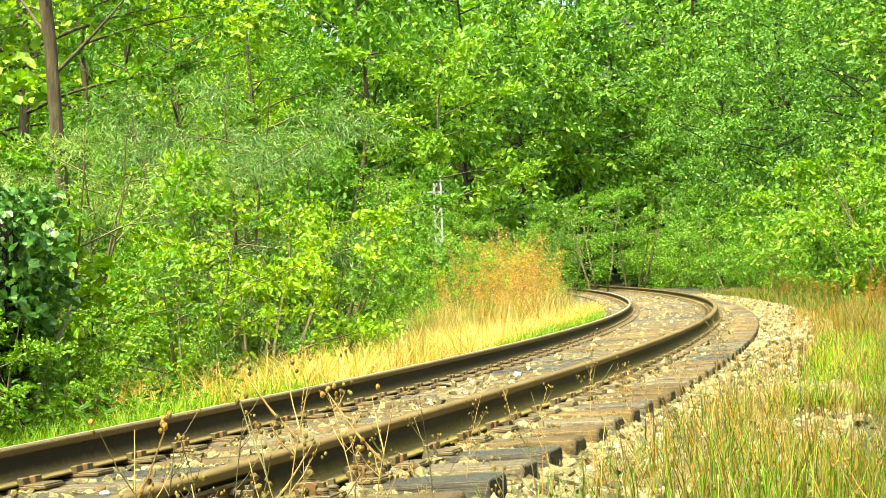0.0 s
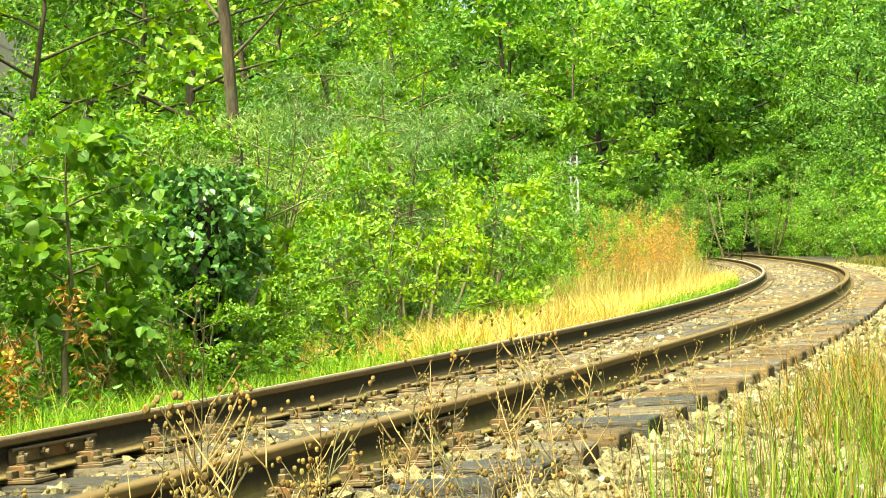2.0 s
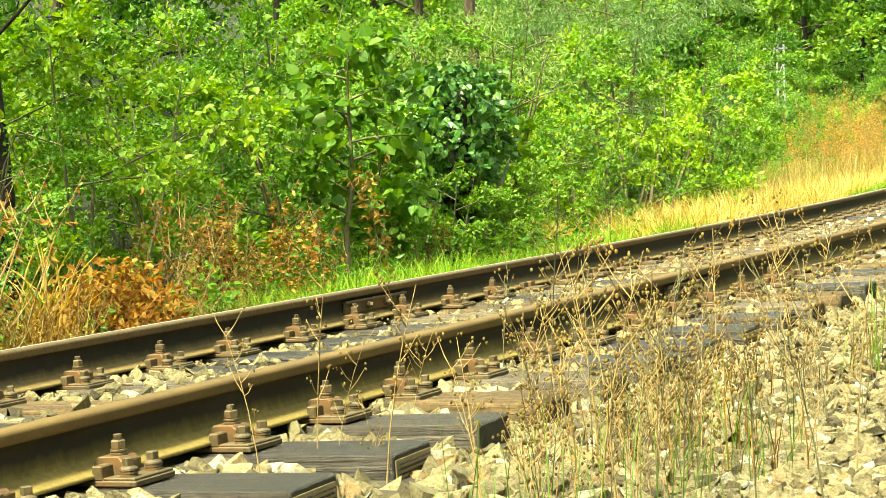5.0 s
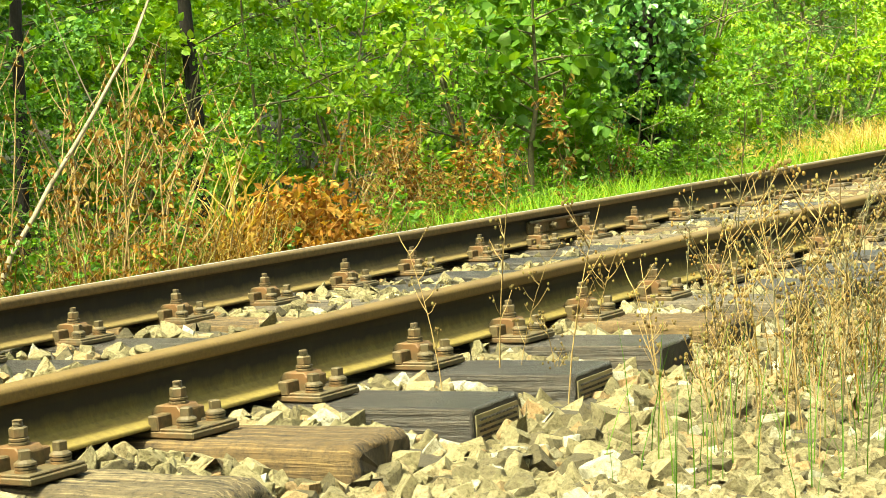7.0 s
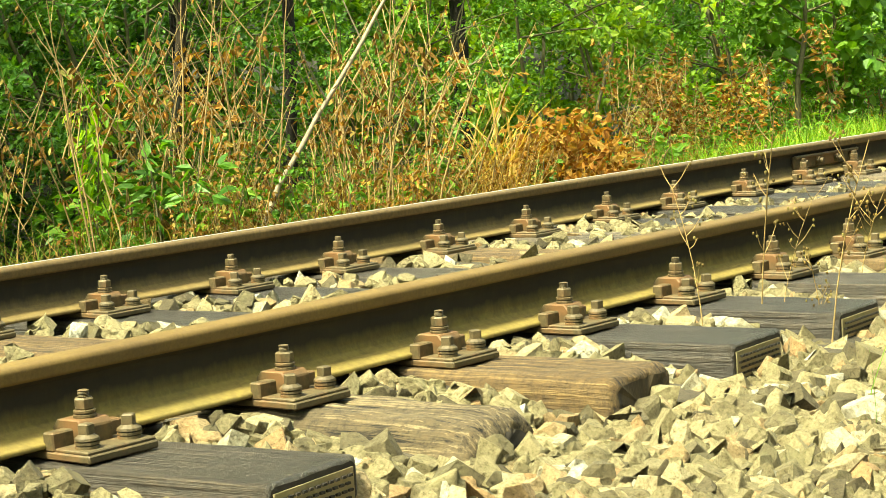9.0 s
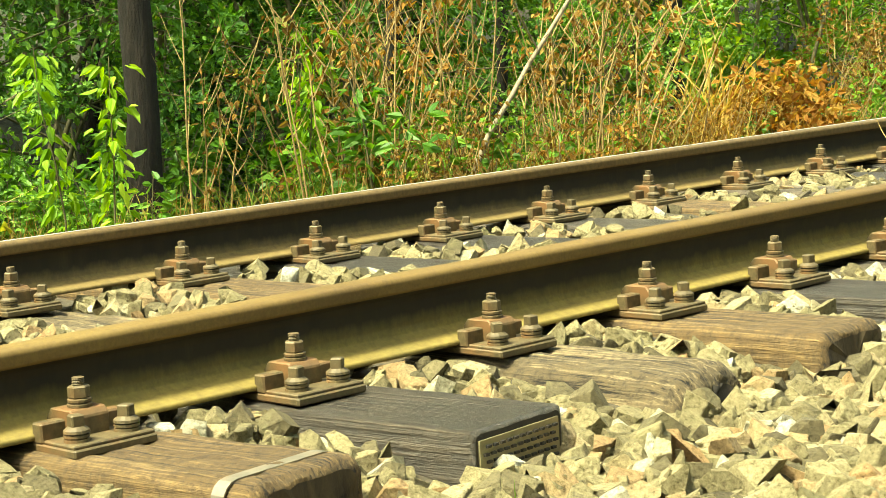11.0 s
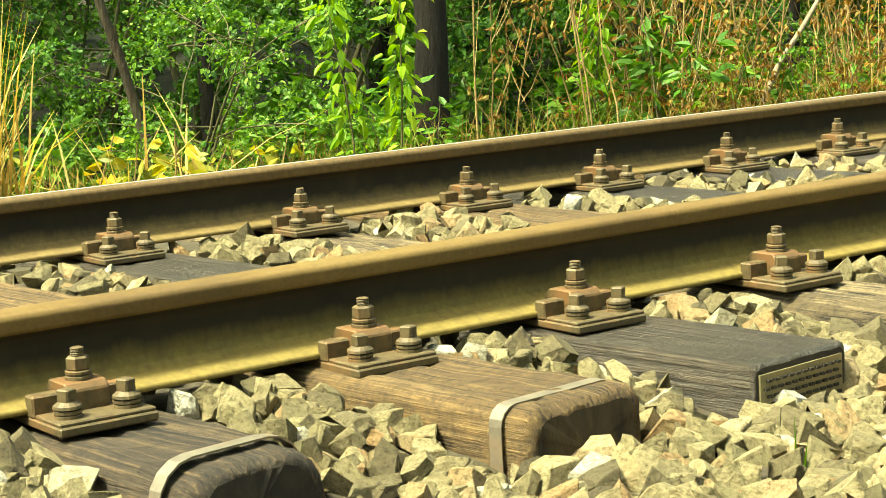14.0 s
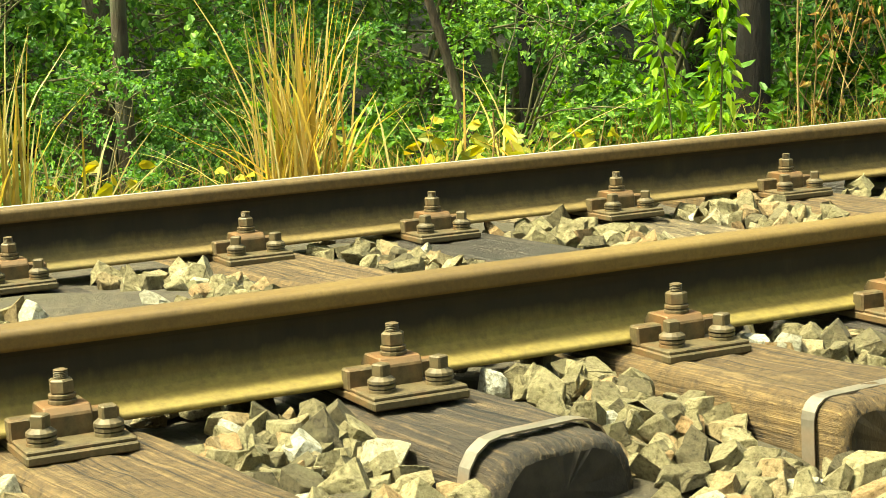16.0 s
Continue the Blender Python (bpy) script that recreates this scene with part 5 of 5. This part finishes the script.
# rust-coloured dock and withered shrubs at the curve
dock = herb("dock_plant", 57, 1.7, M_DOCK, M_DRYSTEM, 0.034, "tall rust-orange seeding dock plant beside the curve", "weed", 36, 0.5, 0.5, 4, 7, 0.55, 0.35, 7)
for i in range(17):
    put(dock, 25.5 + 0.46 * i, -1.2 - rng_p.uniform(0, 1.3), rng_p.uniform(0.6, 1.25))
dock_brown = herb("dock_plant", 58, 1.2, M_DEAD, M_DRYSTEM, 0.05, "withered brown dock plant on the outer bank", "weed", 26, 0.6, 0.5, 4, 6, 0.9, 0.2, 6)
for i in range(14):
    put(dock_brown, 30 + 1.8 * i, 4.2 + rng_p.uniform(0, 1.2), rng_p.uniform(0.35, 0.75))
for i in range(3):
    put(dock_brown, rng_p.uniform(4.5, 7.5), -1.5 - rng_p.uniform(0, 0.6), rng_p.uniform(0.6, 0.95))


# far lattice mast
def lattice_mast(x, y, z0, z1, w):
    root = tagged(new("lattice_mast"), "pale steel lattice mast beyond the trees", "mast")
    root.matrix_basis = Matrix.Translation((x, y, z0))
    h = z1 - z0
    for sx in (-1, 1):
        for sy in (-1, 1):
            bm = bmesh.new()
            box(bm, sx * w / 2 - 0.025, sx * w / 2 + 0.025, sy * w / 2 - 0.025, sy * w / 2 + 0.025, 0, h)
            part("leg", mesh_bm("mast_leg", bm, M_MAST), root)
    n = int(h / 0.45)
    for i in range(n):
        for sy in (-1, 1):
            za, zb = i * h / n, (i + 1) * h / n
            v, f = tubes([(np.array([(-w / 2, sy * w / 2, za if i % 2 else zb), (w / 2, sy * w / 2, zb if i % 2 else za)]), np.array([0.018, 0.018]))], 4)
            part("brace", mesh_of("mast_brace", v, f, [M_MAST]), root)
    bm = bmesh.new()
    box(bm, -0.5, 0.2, -0.03, 0.03, h - 0.5, h - 0.44)
    part("cross_arm", mesh_bm("mast_arm", bm, M_MAST), root)


lattice_mast(-1.0, 58.0, -0.6, 3.9, 0.20)


# ---- dry seed-head weeds in the ballast ----
def seed_weed(seed, height, green):
    rng = np.random.default_rng(seed)
    lines, S_ = [], []
    t = np.linspace(0, 1, 6)
    ln, az = rng.uniform(0.05, 0.25) * height, rng.uniform(0, 6.28)
    st = np.stack([math.cos(az) * ln * t ** 2, math.sin(az) * ln * t ** 2, height * t - 0.03], 1)
    lines.append((st, 0.0022 * (1 - 0.6 * t)))
    for i in range(9):
        u = rng.uniform(0.45, 1.0)
        p = np.array([np.interp(u, t, st[:, c]) for c in range(3)])
        a = rng.uniform(0, 6.28)
        l2 = rng.uniform(0.03, 0.10) * (height / 0.4)
        e = p + np.array([math.cos(a) * 0.6, math.sin(a) * 0.6, 0.8]) * l2
        lines.append((np.array([p, (p + e) / 2 + [0, 0, -0.006], e]), np.array([0.0012, 0.001, 0.0007])))
        for _ in range(rng.integers(2, 5)):
            S_.append(e + rng.normal(size=3) * 0.009)
    wv, wf = tubes(lines, 4)
    S_ = np.array(S_)
    sv = (ICO_V[None] * np.array([0.0034, 0.0034, 0.0048]) * rng.uniform(0.7, 1.3, (len(S_), 1, 1)) + S_[:, None]).reshape(-1, 3)
    sf = (ICO_F[None] + (np.arange(len(S_)) * 12)[:, None, None]).reshape(-1, 3)
    root = tagged(new("seed_weed"), "thin dry weed with small brown seed heads in the ballast", "weed", "seed-head weeds in the ballast")
    part("stem", mesh_of("seed_stem", wv, wf, [M_TWIG if green else M_DRYSTEM], smooth=True), root)
    tagged(part("seed_spray", mesh_of("seed_spray", sv, sf, [M_SEED]), root), kind="stuff")
    return root


WEEDS = [seed_weed(200 + i, 0.30 + 0.06 * i, i % 3 == 2) for i in range(6)]
for i in range(26):
    put(rng_p.choice(WEEDS[:4]), rng_p.uniform(-0.9, 9), 1.62 + rng_p.uniform(0, 0.5), rng_p.uniform(0.75, 1.15))
for i in range(32):
    s_h = -0.8 + 11 * rng_p.uniform(0, 1) ** 1.7
    put(rng_p.choice(WEEDS), s_h, 2.15 + rng_p.uniform(0, 1.0) + (0.25 if s_h < 0.3 else 0), rng_p.uniform(0.7, 1.15))
for i in range(120):
    put(rng_p.choice(WEEDS[2:]), rng_p.uniform(2, 22), 3.0 + rng_p.uniform(0, 2.2), rng_p.uniform(0.7, 1.05))
for i in range(11):
    put(rng_p.choice(WEEDS[2:]), rng_p.uniform(-0.9, 4.0), 1.9 + rng_p.uniform(0, 0.9), rng_p.uniform(0.9, 1.3))
for i in range(12):
    put(rng_p.choice(WEEDS), rng_p.uniform(-0.3, 0.45), 2.45 + rng_p.uniform(0, 0.4), rng_p.uniform(0.8, 1.2))
for i in range(12):
    put(rng_p.choice(WEEDS[1:]), rng_p.uniform(-1.3, -0.5), 2.5 + rng_p.uniform(0, 0.4), rng_p.uniform(0.75, 1.1))
for i in range(15):
    put(rng_p.choice(WEEDS[1:]), rng_p.uniform(-0.6, 0.3), 2.45 + rng_p.uniform(0, 0.5), rng_p.uniform(0.75, 1.15))
for i in range(10):
    put(rng_p.choice(WEEDS[1:]), rng_p.uniform(-0.05, 1.2), 2.3 + rng_p.uniform(0, 0.7), rng_p.uniform(0.8, 1.2))
for i in range(16):
    put(rng_p.choice(WEEDS[1:4]), rng_p.uniform(-1.0, -0.45), 2.45 + rng_p.uniform(0, 0.32), rng_p.uniform(0.7, 1.0))
for i in range(8):
    put(rng_p.choice(WEEDS[:4]), rng_p.uniform(0.0, 0.8), 2.38 + rng_p.uniform(0, 0.35), rng_p.uniform(0.6, 0.95))
clump("grass_sprout", -2.6, 2.35, 4, 0.15, 0.01, M_GRASS, "single green grass sprout between ballast stones", "grass", 0.006, 0.15, 66)
clump("grass_sprout", -1.75, 2.12, 14, 0.05, 0.02, M_LEAF_LIME, "tiny green seedling at a rotten sleeper end", "weed", 0.012, 0.8, 67)
